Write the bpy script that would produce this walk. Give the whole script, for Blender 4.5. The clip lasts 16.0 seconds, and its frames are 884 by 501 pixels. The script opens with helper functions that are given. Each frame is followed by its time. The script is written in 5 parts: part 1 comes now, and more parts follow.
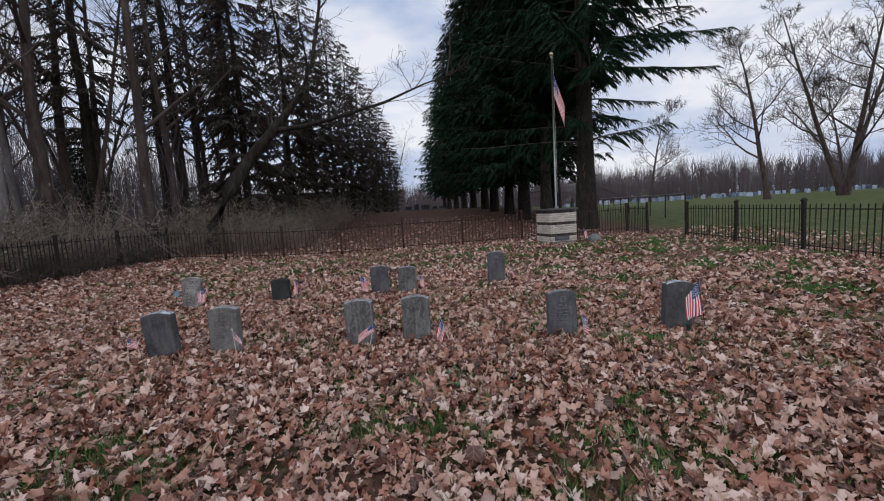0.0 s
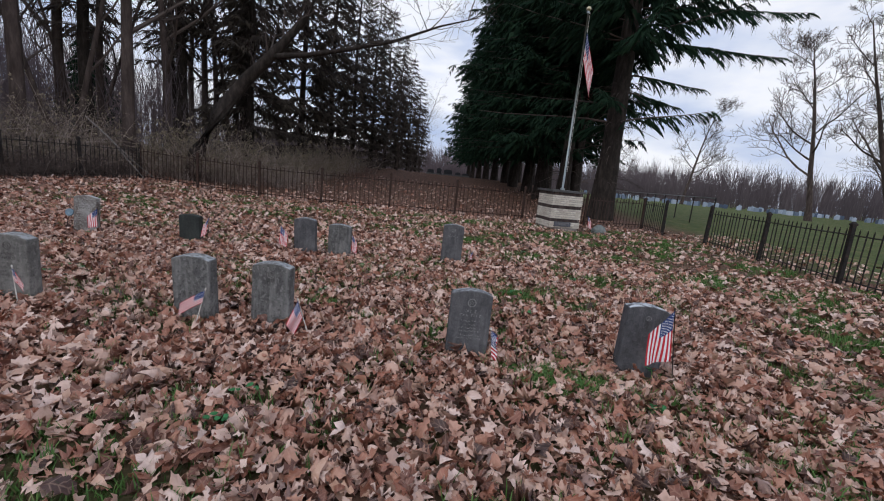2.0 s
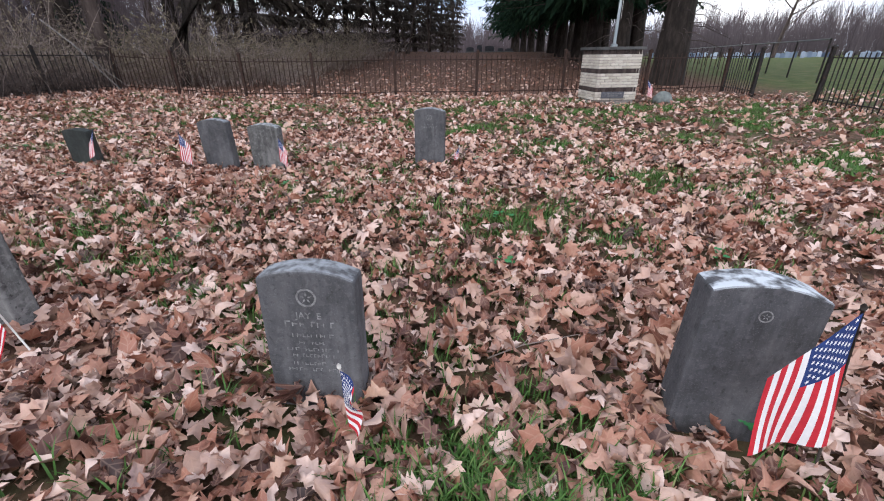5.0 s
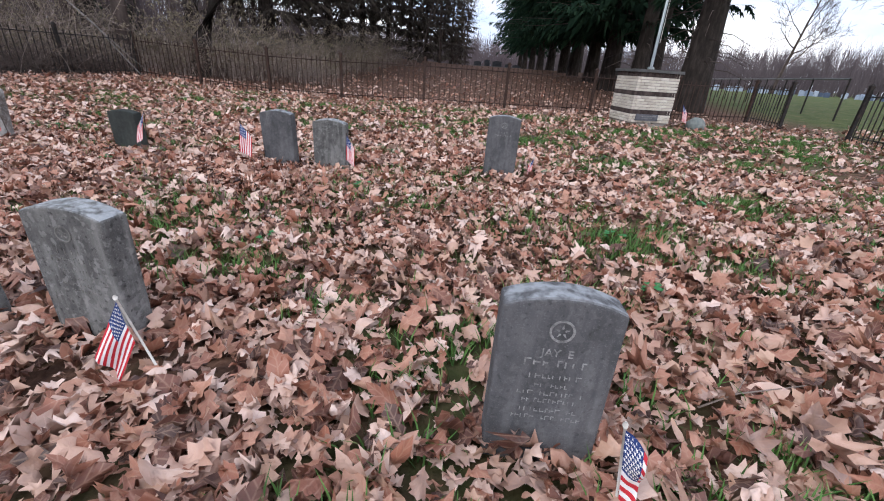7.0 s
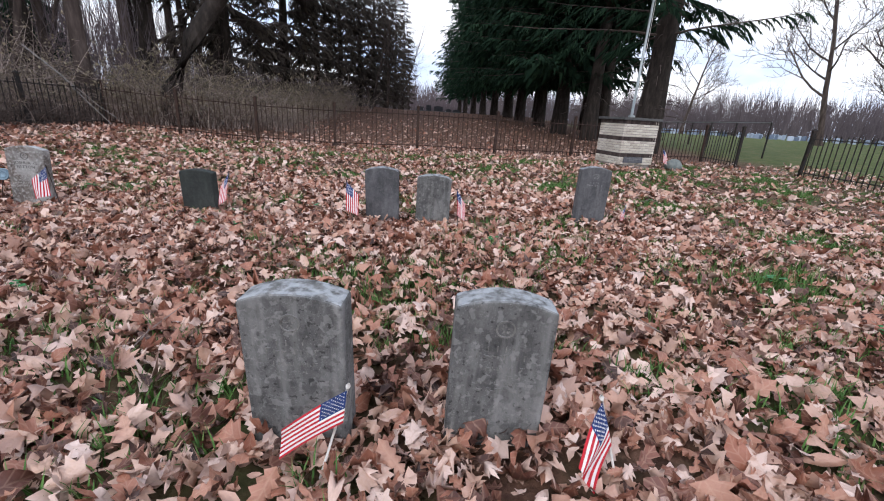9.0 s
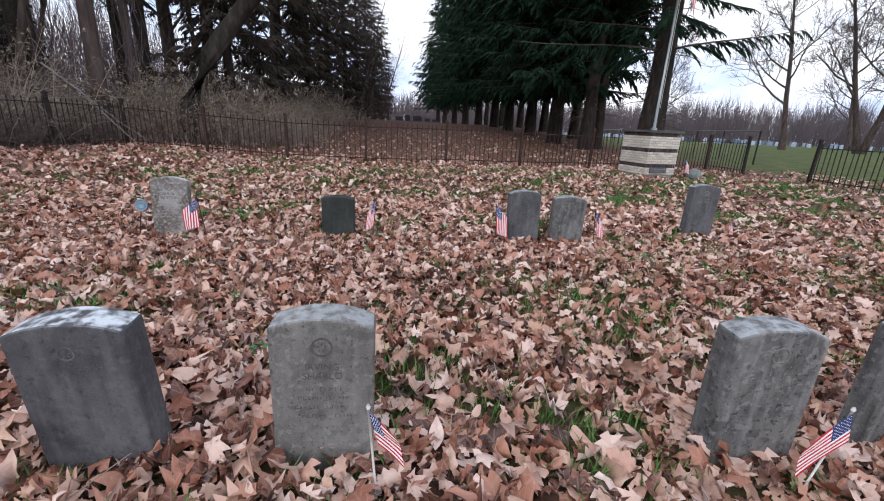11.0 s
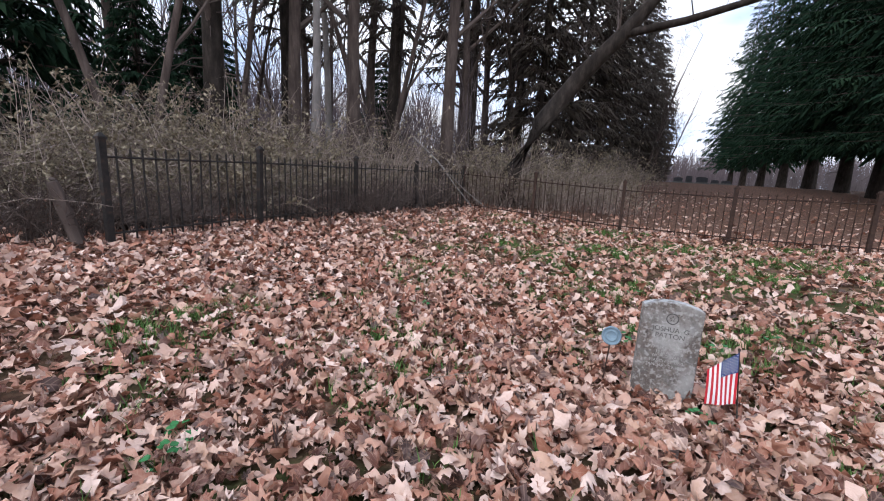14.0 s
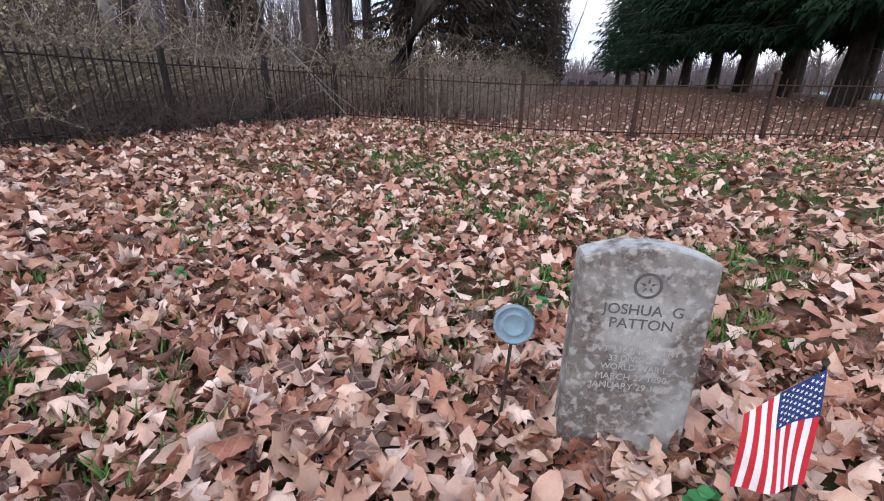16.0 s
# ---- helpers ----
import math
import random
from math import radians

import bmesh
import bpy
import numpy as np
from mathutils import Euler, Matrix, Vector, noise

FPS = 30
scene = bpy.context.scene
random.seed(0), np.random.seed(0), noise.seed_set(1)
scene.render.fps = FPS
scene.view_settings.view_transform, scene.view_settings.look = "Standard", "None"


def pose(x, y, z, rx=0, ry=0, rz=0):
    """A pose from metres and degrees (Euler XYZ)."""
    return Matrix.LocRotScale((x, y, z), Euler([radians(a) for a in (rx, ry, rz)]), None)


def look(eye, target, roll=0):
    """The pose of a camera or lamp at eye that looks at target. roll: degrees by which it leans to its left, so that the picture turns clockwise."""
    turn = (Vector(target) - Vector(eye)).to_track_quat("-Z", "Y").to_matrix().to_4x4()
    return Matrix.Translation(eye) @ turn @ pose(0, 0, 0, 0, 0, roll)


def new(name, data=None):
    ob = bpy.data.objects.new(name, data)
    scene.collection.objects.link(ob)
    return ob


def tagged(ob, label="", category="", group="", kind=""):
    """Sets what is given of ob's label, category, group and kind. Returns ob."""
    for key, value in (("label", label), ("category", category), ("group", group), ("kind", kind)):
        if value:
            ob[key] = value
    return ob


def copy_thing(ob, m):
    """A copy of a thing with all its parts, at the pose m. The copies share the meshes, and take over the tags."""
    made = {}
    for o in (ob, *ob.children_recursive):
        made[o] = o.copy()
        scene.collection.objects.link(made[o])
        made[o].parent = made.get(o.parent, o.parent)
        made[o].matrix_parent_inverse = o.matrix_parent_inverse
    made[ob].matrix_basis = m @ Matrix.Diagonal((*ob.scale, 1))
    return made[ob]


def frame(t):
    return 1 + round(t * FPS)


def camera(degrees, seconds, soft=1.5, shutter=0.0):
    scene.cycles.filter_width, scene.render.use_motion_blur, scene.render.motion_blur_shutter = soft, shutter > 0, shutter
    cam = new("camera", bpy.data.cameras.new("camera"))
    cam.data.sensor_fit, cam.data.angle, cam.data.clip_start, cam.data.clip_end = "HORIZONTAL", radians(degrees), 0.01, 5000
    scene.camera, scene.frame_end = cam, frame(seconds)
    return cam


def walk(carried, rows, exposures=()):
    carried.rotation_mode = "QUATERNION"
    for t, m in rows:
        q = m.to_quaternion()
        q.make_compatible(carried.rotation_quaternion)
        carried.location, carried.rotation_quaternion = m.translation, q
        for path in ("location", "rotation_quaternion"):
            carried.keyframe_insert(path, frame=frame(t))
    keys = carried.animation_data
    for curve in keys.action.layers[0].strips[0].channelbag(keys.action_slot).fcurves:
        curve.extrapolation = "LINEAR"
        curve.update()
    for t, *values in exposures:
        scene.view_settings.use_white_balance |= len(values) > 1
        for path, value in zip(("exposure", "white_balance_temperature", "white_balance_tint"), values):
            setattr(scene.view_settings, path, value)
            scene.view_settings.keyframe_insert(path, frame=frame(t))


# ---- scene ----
cam = camera(93.7, 16.0, soft=1.1)
# seconds, eye x y z, yaw, pitch, roll
ROWS = [
    (0.0, -0.126, 1.217, 1.478, -1.56, -5.79, 3.52),
    (0.5, 0.073, 1.443, 1.460, -2.27, -4.93, 3.64),
    (1.0, 0.344, 1.780, 1.435, 4.95, -1.78, -2.13),
    (1.5, 0.702, 2.244, 1.377, 4.64, -6.58, -5.79),
    (2.0, 1.106, 2.692, 1.330, 2.23, -10.35, -5.47),
    (2.5, 1.515, 3.119, 1.289, 4.28, -14.42, -3.38),
    (3.0, 1.889, 3.554, 1.269, 2.78, -16.56, -1.50),
    (5.5, 1.920, 4.882, 1.017, 11.42, -26.72, 0.48),
    (6.0, 1.687, 4.937, 0.975, 17.83, -27.40, -1.94),
    (6.5, 1.378, 4.897, 0.993, 15.65, -24.20, -6.15),
    (7.0, 1.094, 4.882, 0.984, 8.34, -23.98, -3.48),
    (7.5, 0.759, 4.880, 0.987, 4.91, -21.85, -2.48),
    (8.0, 0.297, 4.904, 0.986, 3.83, -20.40, -2.81),
    (10.5, -1.901, 4.764, 1.073, -4.79, -16.35, -3.38),
    (11.0, -2.356, 4.808, 1.087, -3.92, -16.89, -2.63),
    (11.5, -2.898, 4.935, 1.016, -3.59, -17.01, -2.57),
    (12.0, -3.354, 5.035, 0.992, -0.79, -18.14, -1.63),
    (12.5, -3.916, 5.069, 1.071, 7.70, -14.46, -1.80),
    (13.0, -4.466, 5.426, 1.138, 20.69, -14.59, -3.92),
    (13.5, -4.677, 5.929, 1.176, 30.52, -11.35, -2.10),
    (14.0, -4.795, 6.325, 1.168, 29.58, -10.73, -2.80),
    (14.5, -4.938, 6.759, 1.208, 24.00, -14.87, -3.89),
    (15.0, -4.933, 7.242, 1.122, 22.43, -16.21, -1.29),
    (15.5, -4.944, 7.616, 1.045, 20.56, -17.69, 1.44),
    (16.0, -4.959, 8.019, 0.828, 16.32, -21.22, -0.49),
]
EXPOSURES = [(0.0, -0.2), (1.5, -0.15), (3.0, 0.28), (5.5, 0.74), (8.0, 0.72), (10.5, 0.58), (12.5, 0.72), (14.0, 0.82), (16.0, 0.88)]
walk(cam, [(t, pose(x, y, z, 90 + pitch, roll, yaw)) for t, x, y, z, yaw, pitch, roll in ROWS], EXPOSURES)

# ---- overcast winter daylight ----
world = bpy.data.worlds.new("overcast")
scene.world = world
world.use_nodes = True
wt = world.node_tree
wt.nodes.clear()
w_out = wt.nodes.new("ShaderNodeOutputWorld")
w_bg = wt.nodes.new("ShaderNodeBackground")
w_sky = wt.nodes.new("ShaderNodeTexSky")
w_sky.sky_type = "NISHITA"
w_sky.sun_disc = False
w_sky.sun_elevation = radians(24)
w_sky.sun_rotation = radians(140)
w_sky.air_density, w_sky.dust_density = 1.0, 3.0
w_co = wt.nodes.new("ShaderNodeTexCoord")
w_map = wt.nodes.new("ShaderNodeMapping")
w_map.inputs["Scale"].default_value = (1.0, 1.0, 2.6)
w_noise = wt.nodes.new("ShaderNodeTexNoise")
w_noise.inputs["Scale"].default_value = 3.2
w_noise.inputs["Detail"].default_value = 5
w_ramp = wt.nodes.new("ShaderNodeValToRGB")
w_ramp.color_ramp.elements[0].position, w_ramp.color_ramp.elements[0].color = 0.36, (4.8, 6.0, 8.9, 1)
w_ramp.color_ramp.elements[1].position, w_ramp.color_ramp.elements[1].color = 0.62, (10.6, 10.8, 11.6, 1)
w_mix = wt.nodes.new("ShaderNodeMix")
w_mix.data_type = "RGBA"
w_mix.inputs["Factor"].default_value = 0.86
wt.links.new(w_co.outputs["Generated"], w_map.inputs["Vector"])
wt.links.new(w_map.outputs["Vector"], w_noise.inputs["Vector"])
wt.links.new(w_noise.outputs["Fac"], w_ramp.inputs["Fac"])
wt.links.new(w_sky.outputs["Color"], w_mix.inputs["A"])
wt.links.new(w_ramp.outputs["Color"], w_mix.inputs["B"])
wt.links.new(w_mix.outputs["Result"], w_bg.inputs["Color"])
w_bg.inputs["Strength"].default_value = 0.1
wt.links.new(w_bg.outputs["Background"], w_out.inputs["Surface"])

sun = new("sun", bpy.data.lights.new("sun", "SUN"))
sun.data.energy, sun.data.angle, sun.data.color = 0.8, radians(30), (1.0, 0.97, 0.93)
sun.matrix_world = look((0, 0, 50), (18, 22, 28))


# ---- materials ----
def material(name, stops, scale=8.0, rough=0.8, bump=0.2, bump_scale=60.0, metal=0.0, rnd="", mix=0.5, coords="Object", spec=0.3, stretch=(1, 1, 1)):
    """Coloured by a ramp that two scales of noise drive, or a random value per island or object blended with them."""
    m = bpy.data.materials.new(name)
    m.use_nodes = True
    nt = m.node_tree
    bs = nt.nodes["Principled BSDF"]
    bs.inputs["Roughness"].default_value = rough
    bs.inputs["Metallic"].default_value = metal
    bs.inputs["Specular IOR Level"].default_value = spec
    co = nt.nodes.new("ShaderNodeTexCoord")
    mp = nt.nodes.new("ShaderNodeMapping")
    mp.inputs["Scale"].default_value = stretch
    nt.links.new(co.outputs[coords], mp.inputs["Vector"])
    n1 = nt.nodes.new("ShaderNodeTexNoise")
    n1.inputs["Scale"].default_value = scale
    n1.inputs["Detail"].default_value = 6
    n1.inputs["Roughness"].default_value = 0.65
    nt.links.new(mp.outputs["Vector"], n1.inputs["Vector"])
    fac = n1.outputs["Fac"]
    if rnd:
        src = nt.nodes.new("ShaderNodeNewGeometry" if rnd == "island" else "ShaderNodeObjectInfo")
        val = src.outputs["Random Per Island" if rnd == "island" else "Random"]
        mx = nt.nodes.new("ShaderNodeMix")
        mx.inputs["Factor"].default_value = mix
        nt.links.new(fac, mx.inputs["A"])
        nt.links.new(val, mx.inputs["B"])
        fac = mx.outputs["Result"]
    rp = nt.nodes.new("ShaderNodeValToRGB")
    while len(rp.color_ramp.elements) < len(stops):
        rp.color_ramp.elements.new(0.5)
    for el, (at, col) in zip(rp.color_ramp.elements, stops):
        el.position, el.color = at, (*col, 1)
    nt.links.new(fac, rp.inputs["Fac"])
    nt.links.new(rp.outputs["Color"], bs.inputs["Base Color"])
    if bump:
        n2 = nt.nodes.new("ShaderNodeTexNoise")
        n2.inputs["Scale"].default_value = bump_scale
        n2.inputs["Detail"].default_value = 4
        nt.links.new(mp.outputs["Vector"], n2.inputs["Vector"])
        bp = nt.nodes.new("ShaderNodeBump")
        bp.inputs["Strength"].default_value = bump
        bp.inputs["Distance"].default_value = 0.01
        nt.links.new(n2.outputs["Fac"], bp.inputs["Height"])
        nt.links.new(bp.outputs["Normal"], bs.inputs["Normal"])
    return m


def leaf_material():
    m = material("fallen leaves", [(0.05, (0.040, 0.021, 0.019)), (0.18, (0.150, 0.058, 0.040)), (0.32, (0.330, 0.131, 0.084)), (0.46, (0.430, 0.215, 0.148)), (0.62, (0.580, 0.385, 0.310)), (0.76, (0.740, 0.567, 0.504)), (0.86, (0.520, 0.315, 0.224)), (0.97, (0.300, 0.210, 0.202))],
                 scale=24, rough=0.48, bump=0.35, bump_scale=90, rnd="island", mix=0.88, spec=0.5)
    nt = m.node_tree
    bs = nt.nodes["Principled BSDF"]
    # paler midrib and side veins, drawn in the leaf's own coordinates
    uv = nt.nodes.new("ShaderNodeUVMap")
    sep = nt.nodes.new("ShaderNodeSeparateXYZ")
    nt.links.new(uv.outputs["UV"], sep.inputs["Vector"])
    ab = nt.nodes.new("ShaderNodeMath")
    ab.operation = "ABSOLUTE"
    nt.links.new(sep.outputs["X"], ab.inputs[0])
    slope = nt.nodes.new("ShaderNodeMath")
    slope.operation = "MULTIPLY_ADD"
    slope.inputs[1].default_value = -0.9
    nt.links.new(ab.outputs[0], slope.inputs[0])
    nt.links.new(sep.outputs["Y"], slope.inputs[2])
    wave = nt.nodes.new("ShaderNodeMath")
    wave.operation = "PINGPONG"
    wave.inputs[1].default_value = 0.12
    nt.links.new(slope.outputs[0], wave.inputs[0])
    least = nt.nodes.new("ShaderNodeMath")
    least.operation = "MINIMUM"
    nt.links.new(ab.outputs[0], least.inputs[0])
    nt.links.new(wave.outputs[0], least.inputs[1])
    vein = nt.nodes.new("ShaderNodeMapRange")
    vein.inputs["From Min"].default_value = 0.0
    vein.inputs["From Max"].default_value = 0.035
    vein.inputs["To Min"].default_value = 0.28
    vein.inputs["To Max"].default_value = 0.0
    nt.links.new(least.outputs[0], vein.inputs["Value"])
    mx = nt.nodes.new("ShaderNodeMix")
    mx.data_type = "RGBA"
    mx.inputs["B"].default_value = (0.55, 0.36, 0.26, 1)
    old = bs.inputs["Base Color"].links[0].from_socket
    nt.links.new(vein.outputs["Result"], mx.inputs["Factor"])
    nt.links.new(old, mx.inputs["A"])
    nt.links.new(mx.outputs["Result"], bs.inputs["Base Color"])
    return m


def ground_material():
    """Leaf mould, thin turf and needle litter: turf in the open field, litter under the trees."""
    m = bpy.data.materials.new("ground")
    m.use_nodes = True
    nt = m.node_tree
    bs = nt.nodes["Principled BSDF"]
    bs.inputs["Roughness"].default_value = 0.9
    bs.inputs["Specular IOR Level"].default_value = 0.15
    co = nt.nodes.new("ShaderNodeTexCoord")

    def noise_fac(scale, detail, lo, hi):
        n = nt.nodes.new("ShaderNodeTexNoise")
        n.inputs["Scale"].default_value = scale
        n.inputs["Detail"].default_value = detail
        n.inputs["Roughness"].default_value = 0.65
        nt.links.new(co.outputs["Object"], n.inputs["Vector"])
        r = nt.nodes.new("ShaderNodeMapRange")
        r.inputs["From Min"].default_value, r.inputs["From Max"].default_value = lo, hi
        nt.links.new(n.outputs["Fac"], r.inputs["Value"])
        return r.outputs["Result"]

    def ramp(fac, stops):
        r = nt.nodes.new("ShaderNodeValToRGB")
        while len(r.color_ramp.elements) < len(stops):
            r.color_ramp.elements.new(0.5)
        for el, (at, col) in zip(r.color_ramp.elements, stops):
            el.position, el.color = at, (*col, 1)
        nt.links.new(fac, r.inputs["Fac"])
        return r.outputs["Color"]

    def blend(fac, a, b):
        x = nt.nodes.new("ShaderNodeMix")
        x.data_type = "RGBA"
        nt.links.new(fac, x.inputs["Factor"])
        nt.links.new(a, x.inputs["A"])
        nt.links.new(b, x.inputs["B"])
        return x.outputs["Result"]

    litter = ramp(noise_fac(9, 8, 0.2, 0.8), [(0.1, (0.025, 0.016, 0.012)), (0.4, (0.085, 0.047, 0.034)), (0.65, (0.18, 0.1, 0.07)), (0.9, (0.32, 0.2, 0.15))])
    turf = ramp(noise_fac(5, 8, 0.25, 0.75), [(0.0, (0.025, 0.03, 0.012)), (0.45, (0.055, 0.07, 0.024)), (0.75, (0.1, 0.085, 0.045)), (1.0, (0.2, 0.14, 0.09))])
    patch = noise_fac(0.9, 5, 0.42, 0.62)
    mixed = blend(patch, litter, turf)
    sep = nt.nodes.new("ShaderNodeSeparateXYZ")
    nt.links.new(co.outputs["Object"], sep.inputs["Vector"])
    # the yard's mixture, the open field on the east, litter alone elsewhere
    east = nt.nodes.new("ShaderNodeMapRange")
    east.inputs["From Min"].default_value, east.inputs["From Max"].default_value = 9.6, 12.5
    nt.links.new(sep.outputs["X"], east.inputs["Value"])
    north = nt.nodes.new("ShaderNodeMapRange")
    north.inputs["From Min"].default_value, north.inputs["From Max"].default_value = 17.0, 20.0
    nt.links.new(sep.outputs["Y"], north.inputs["Value"])
    west = nt.nodes.new("ShaderNodeMapRange")
    west.inputs["From Min"].default_value, west.inputs["From Max"].default_value = -6.5, -9.0
    nt.links.new(sep.outputs["X"], west.inputs["Value"])
    top = nt.nodes.new("ShaderNodeMath")
    top.operation = "MAXIMUM"
    nt.links.new(north.outputs["Result"], top.inputs[0])
    nt.links.new(west.outputs["Result"], top.inputs[1])
    yard = blend(top.outputs[0], mixed, litter)
    lawn = ramp(noise_fac(1.3, 9, 0.3, 0.72), [(0.0, (0.04, 0.06, 0.018)), (0.5, (0.075, 0.1, 0.03)), (0.75, (0.13, 0.12, 0.05)), (1.0, (0.21, 0.14, 0.085))])
    col = blend(east.outputs["Result"], yard, lawn)
    nt.links.new(col, bs.inputs["Base Color"])
    bp = nt.nodes.new("ShaderNodeBump")
    bp.inputs["Strength"].default_value = 0.6
    bp.inputs["Distance"].default_value = 0.03
    nt.links.new(noise_fac(28, 6, 0.0, 1.0), bp.inputs["Height"])
    nt.links.new(bp.outputs["Normal"], bs.inputs["Normal"])
    return m


def stone_material(name, dark, mid, pale, lichen=0.0, white_top=0.0, stain=0.4, lichen_col=(0.55, 0.55, 0.5), streak=0.0):
    """Weathered stone: fine grain, rain streaks, blotches of lichen, pale crust on the upward faces."""
    m = material(name, [(0.25, dark), (0.5, mid), (0.75, pale)], scale=9, rough=0.85, bump=0.35, bump_scale=110, spec=0.25, stretch=(1, 1, 0.45))
    nt = m.node_tree
    bs = nt.nodes["Principled BSDF"]
    co = nt.nodes.new("ShaderNodeTexCoord")
    info = nt.nodes.new("ShaderNodeObjectInfo")
    shift = nt.nodes.new("ShaderNodeVectorMath")
    shift.operation = "ADD"
    nt.links.new(co.outputs["Object"], shift.inputs[0])
    nt.links.new(info.outputs["Location"], shift.inputs[1])

    def layer(fac, colour):
        mx = nt.nodes.new("ShaderNodeMix")
        mx.data_type = "RGBA"
        mx.inputs["B"].default_value = (*colour, 1)
        old = bs.inputs["Base Color"].links[0].from_socket
        nt.links.new(fac, mx.inputs["Factor"])
        nt.links.new(old, mx.inputs["A"])
        nt.links.new(mx.outputs["Result"], bs.inputs["Base Color"])

    def spots(scale, lo, hi, amount, kind="noise"):
        n = nt.nodes.new("ShaderNodeTexNoise")
        n.inputs["Scale"].default_value = scale
        n.inputs["Detail"].default_value = 3
        nt.links.new(shift.outputs["Vector"], n.inputs["Vector"])
        r = nt.nodes.new("ShaderNodeMapRange")
        r.inputs["From Min"].default_value, r.inputs["From Max"].default_value = lo, hi
        r.inputs["To Max"].default_value = amount
        nt.links.new(n.outputs["Fac"], r.inputs["Value"])
        return r.outputs["Result"]

    layer(spots(230, 0.55, 0.75, 0.35), tuple(c * 1.7 for c in pale))
    layer(spots(60, 0.6, 0.68, stain), tuple(c * 0.45 for c in dark))
    layer(spots(19, 0.52, 0.6, stain * 0.6), tuple(c * 0.7 for c in dark))
    layer(spots(33, 0.58, 0.63, stain * 0.5), tuple(c * 1.35 for c in pale))
    if streak:
        # rain streaks running down the face
        run = nt.nodes.new("ShaderNodeMapping")
        run.inputs["Scale"].default_value = (1.0, 1.0, 0.12)
        nt.links.new(shift.outputs["Vector"], run.inputs["Vector"])
        sn = nt.nodes.new("ShaderNodeTexNoise")
        sn.inputs["Scale"].default_value = 22
        sn.inputs["Detail"].default_value = 5
        nt.links.new(run.outputs["Vector"], sn.inputs["Vector"])
        sr = nt.nodes.new("ShaderNodeMapRange")
        sr.inputs["From Min"].default_value, sr.inputs["From Max"].default_value = 0.5, 0.68
        sr.inputs["To Max"].default_value = streak
        nt.links.new(sn.outputs["Fac"], sr.inputs["Value"])
        layer(sr.outputs["Result"], tuple(c * 1.5 for c in pale))
    if lichen:
        layer(spots(5.5, 0.43, 0.58, lichen * 0.85), lichen_col)
        layer(spots(20, 0.48, 0.66, lichen * 0.55), tuple(c * 0.4 for c in lichen_col))
        layer(spots(42, 0.52, 0.64, lichen * 0.6), tuple(c * 1.15 for c in lichen_col))
        layer(spots(75, 0.58, 0.7, lichen * 0.6), tuple(c * 0.75 for c in lichen_col))
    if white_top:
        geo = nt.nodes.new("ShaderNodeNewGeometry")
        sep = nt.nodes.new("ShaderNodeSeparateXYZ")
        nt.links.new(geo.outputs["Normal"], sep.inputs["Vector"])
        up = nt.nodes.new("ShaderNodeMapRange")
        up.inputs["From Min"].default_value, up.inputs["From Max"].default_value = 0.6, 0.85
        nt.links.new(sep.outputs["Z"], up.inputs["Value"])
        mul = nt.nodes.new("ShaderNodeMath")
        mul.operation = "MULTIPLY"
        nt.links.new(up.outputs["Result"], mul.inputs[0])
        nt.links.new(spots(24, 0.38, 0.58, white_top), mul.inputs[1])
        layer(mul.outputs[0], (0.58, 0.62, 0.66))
    return m


MAT_GROUND = ground_material()
MAT_LEAF = leaf_material()
MAT_GRASS = material("grass", [(0.1, (0.035, 0.075, 0.018)), (0.4, (0.06, 0.145, 0.03)), (0.7, (0.105, 0.215, 0.048)), (0.88, (0.27, 0.24, 0.12))], scale=3, rough=0.6, bump=0, rnd="island", mix=0.6)
MAT_CLOVER = material("weed leaves", [(0.2, (0.02, 0.11, 0.03)), (0.8, (0.05, 0.23, 0.08))], scale=30, rough=0.5, bump=0.1, rnd="island")
MAT_IRON = material("old iron", [(0.3, (0.012, 0.012, 0.013)), (0.55, (0.03, 0.026, 0.025)), (0.75, (0.085, 0.045, 0.03))], scale=14, rough=0.65, bump=0.3, bump_scale=120, metal=0.3)
MAT_RUST = material("rusted iron", [(0.3, (0.025, 0.016, 0.014)), (0.55, (0.055, 0.032, 0.025)), (0.8, (0.11, 0.062, 0.044))], scale=10, rough=0.8, bump=0.3, bump_scale=120, metal=0.2)
MAT_GALV = material("galvanised pipe", [(0.3, (0.13, 0.14, 0.14)), (0.7, (0.28, 0.29, 0.29))], scale=12, rough=0.5, bump=0.1, metal=0.6)
MAT_POLE = material("brushed aluminium", [(0.3, (0.22, 0.25, 0.25)), (0.7, (0.36, 0.39, 0.39))], scale=20, rough=0.38, bump=0.05, metal=0.9, stretch=(1, 1, 0.1))
MAT_GOLD = material("gilt ball", [(0.3, (0.5, 0.42, 0.25)), (0.7, (0.72, 0.66, 0.5))], scale=20, rough=0.3, bump=0.05, metal=0.9)
MAT_BARK = material("grey brown bark", [(0.25, (0.03, 0.023, 0.021)), (0.5, (0.08, 0.062, 0.056)), (0.8, (0.16, 0.128, 0.116))], scale=5, rough=0.95, bump=0.9, bump_scale=22, stretch=(1, 1, 0.22), spec=0.1)
MAT_PALE = material("pale smooth bark", [(0.25, (0.1, 0.09, 0.085)), (0.5, (0.19, 0.175, 0.17)), (0.8, (0.3, 0.28, 0.27))], scale=4, rough=0.9, bump=0.5, bump_scale=26, stretch=(1, 1, 0.3), spec=0.1)
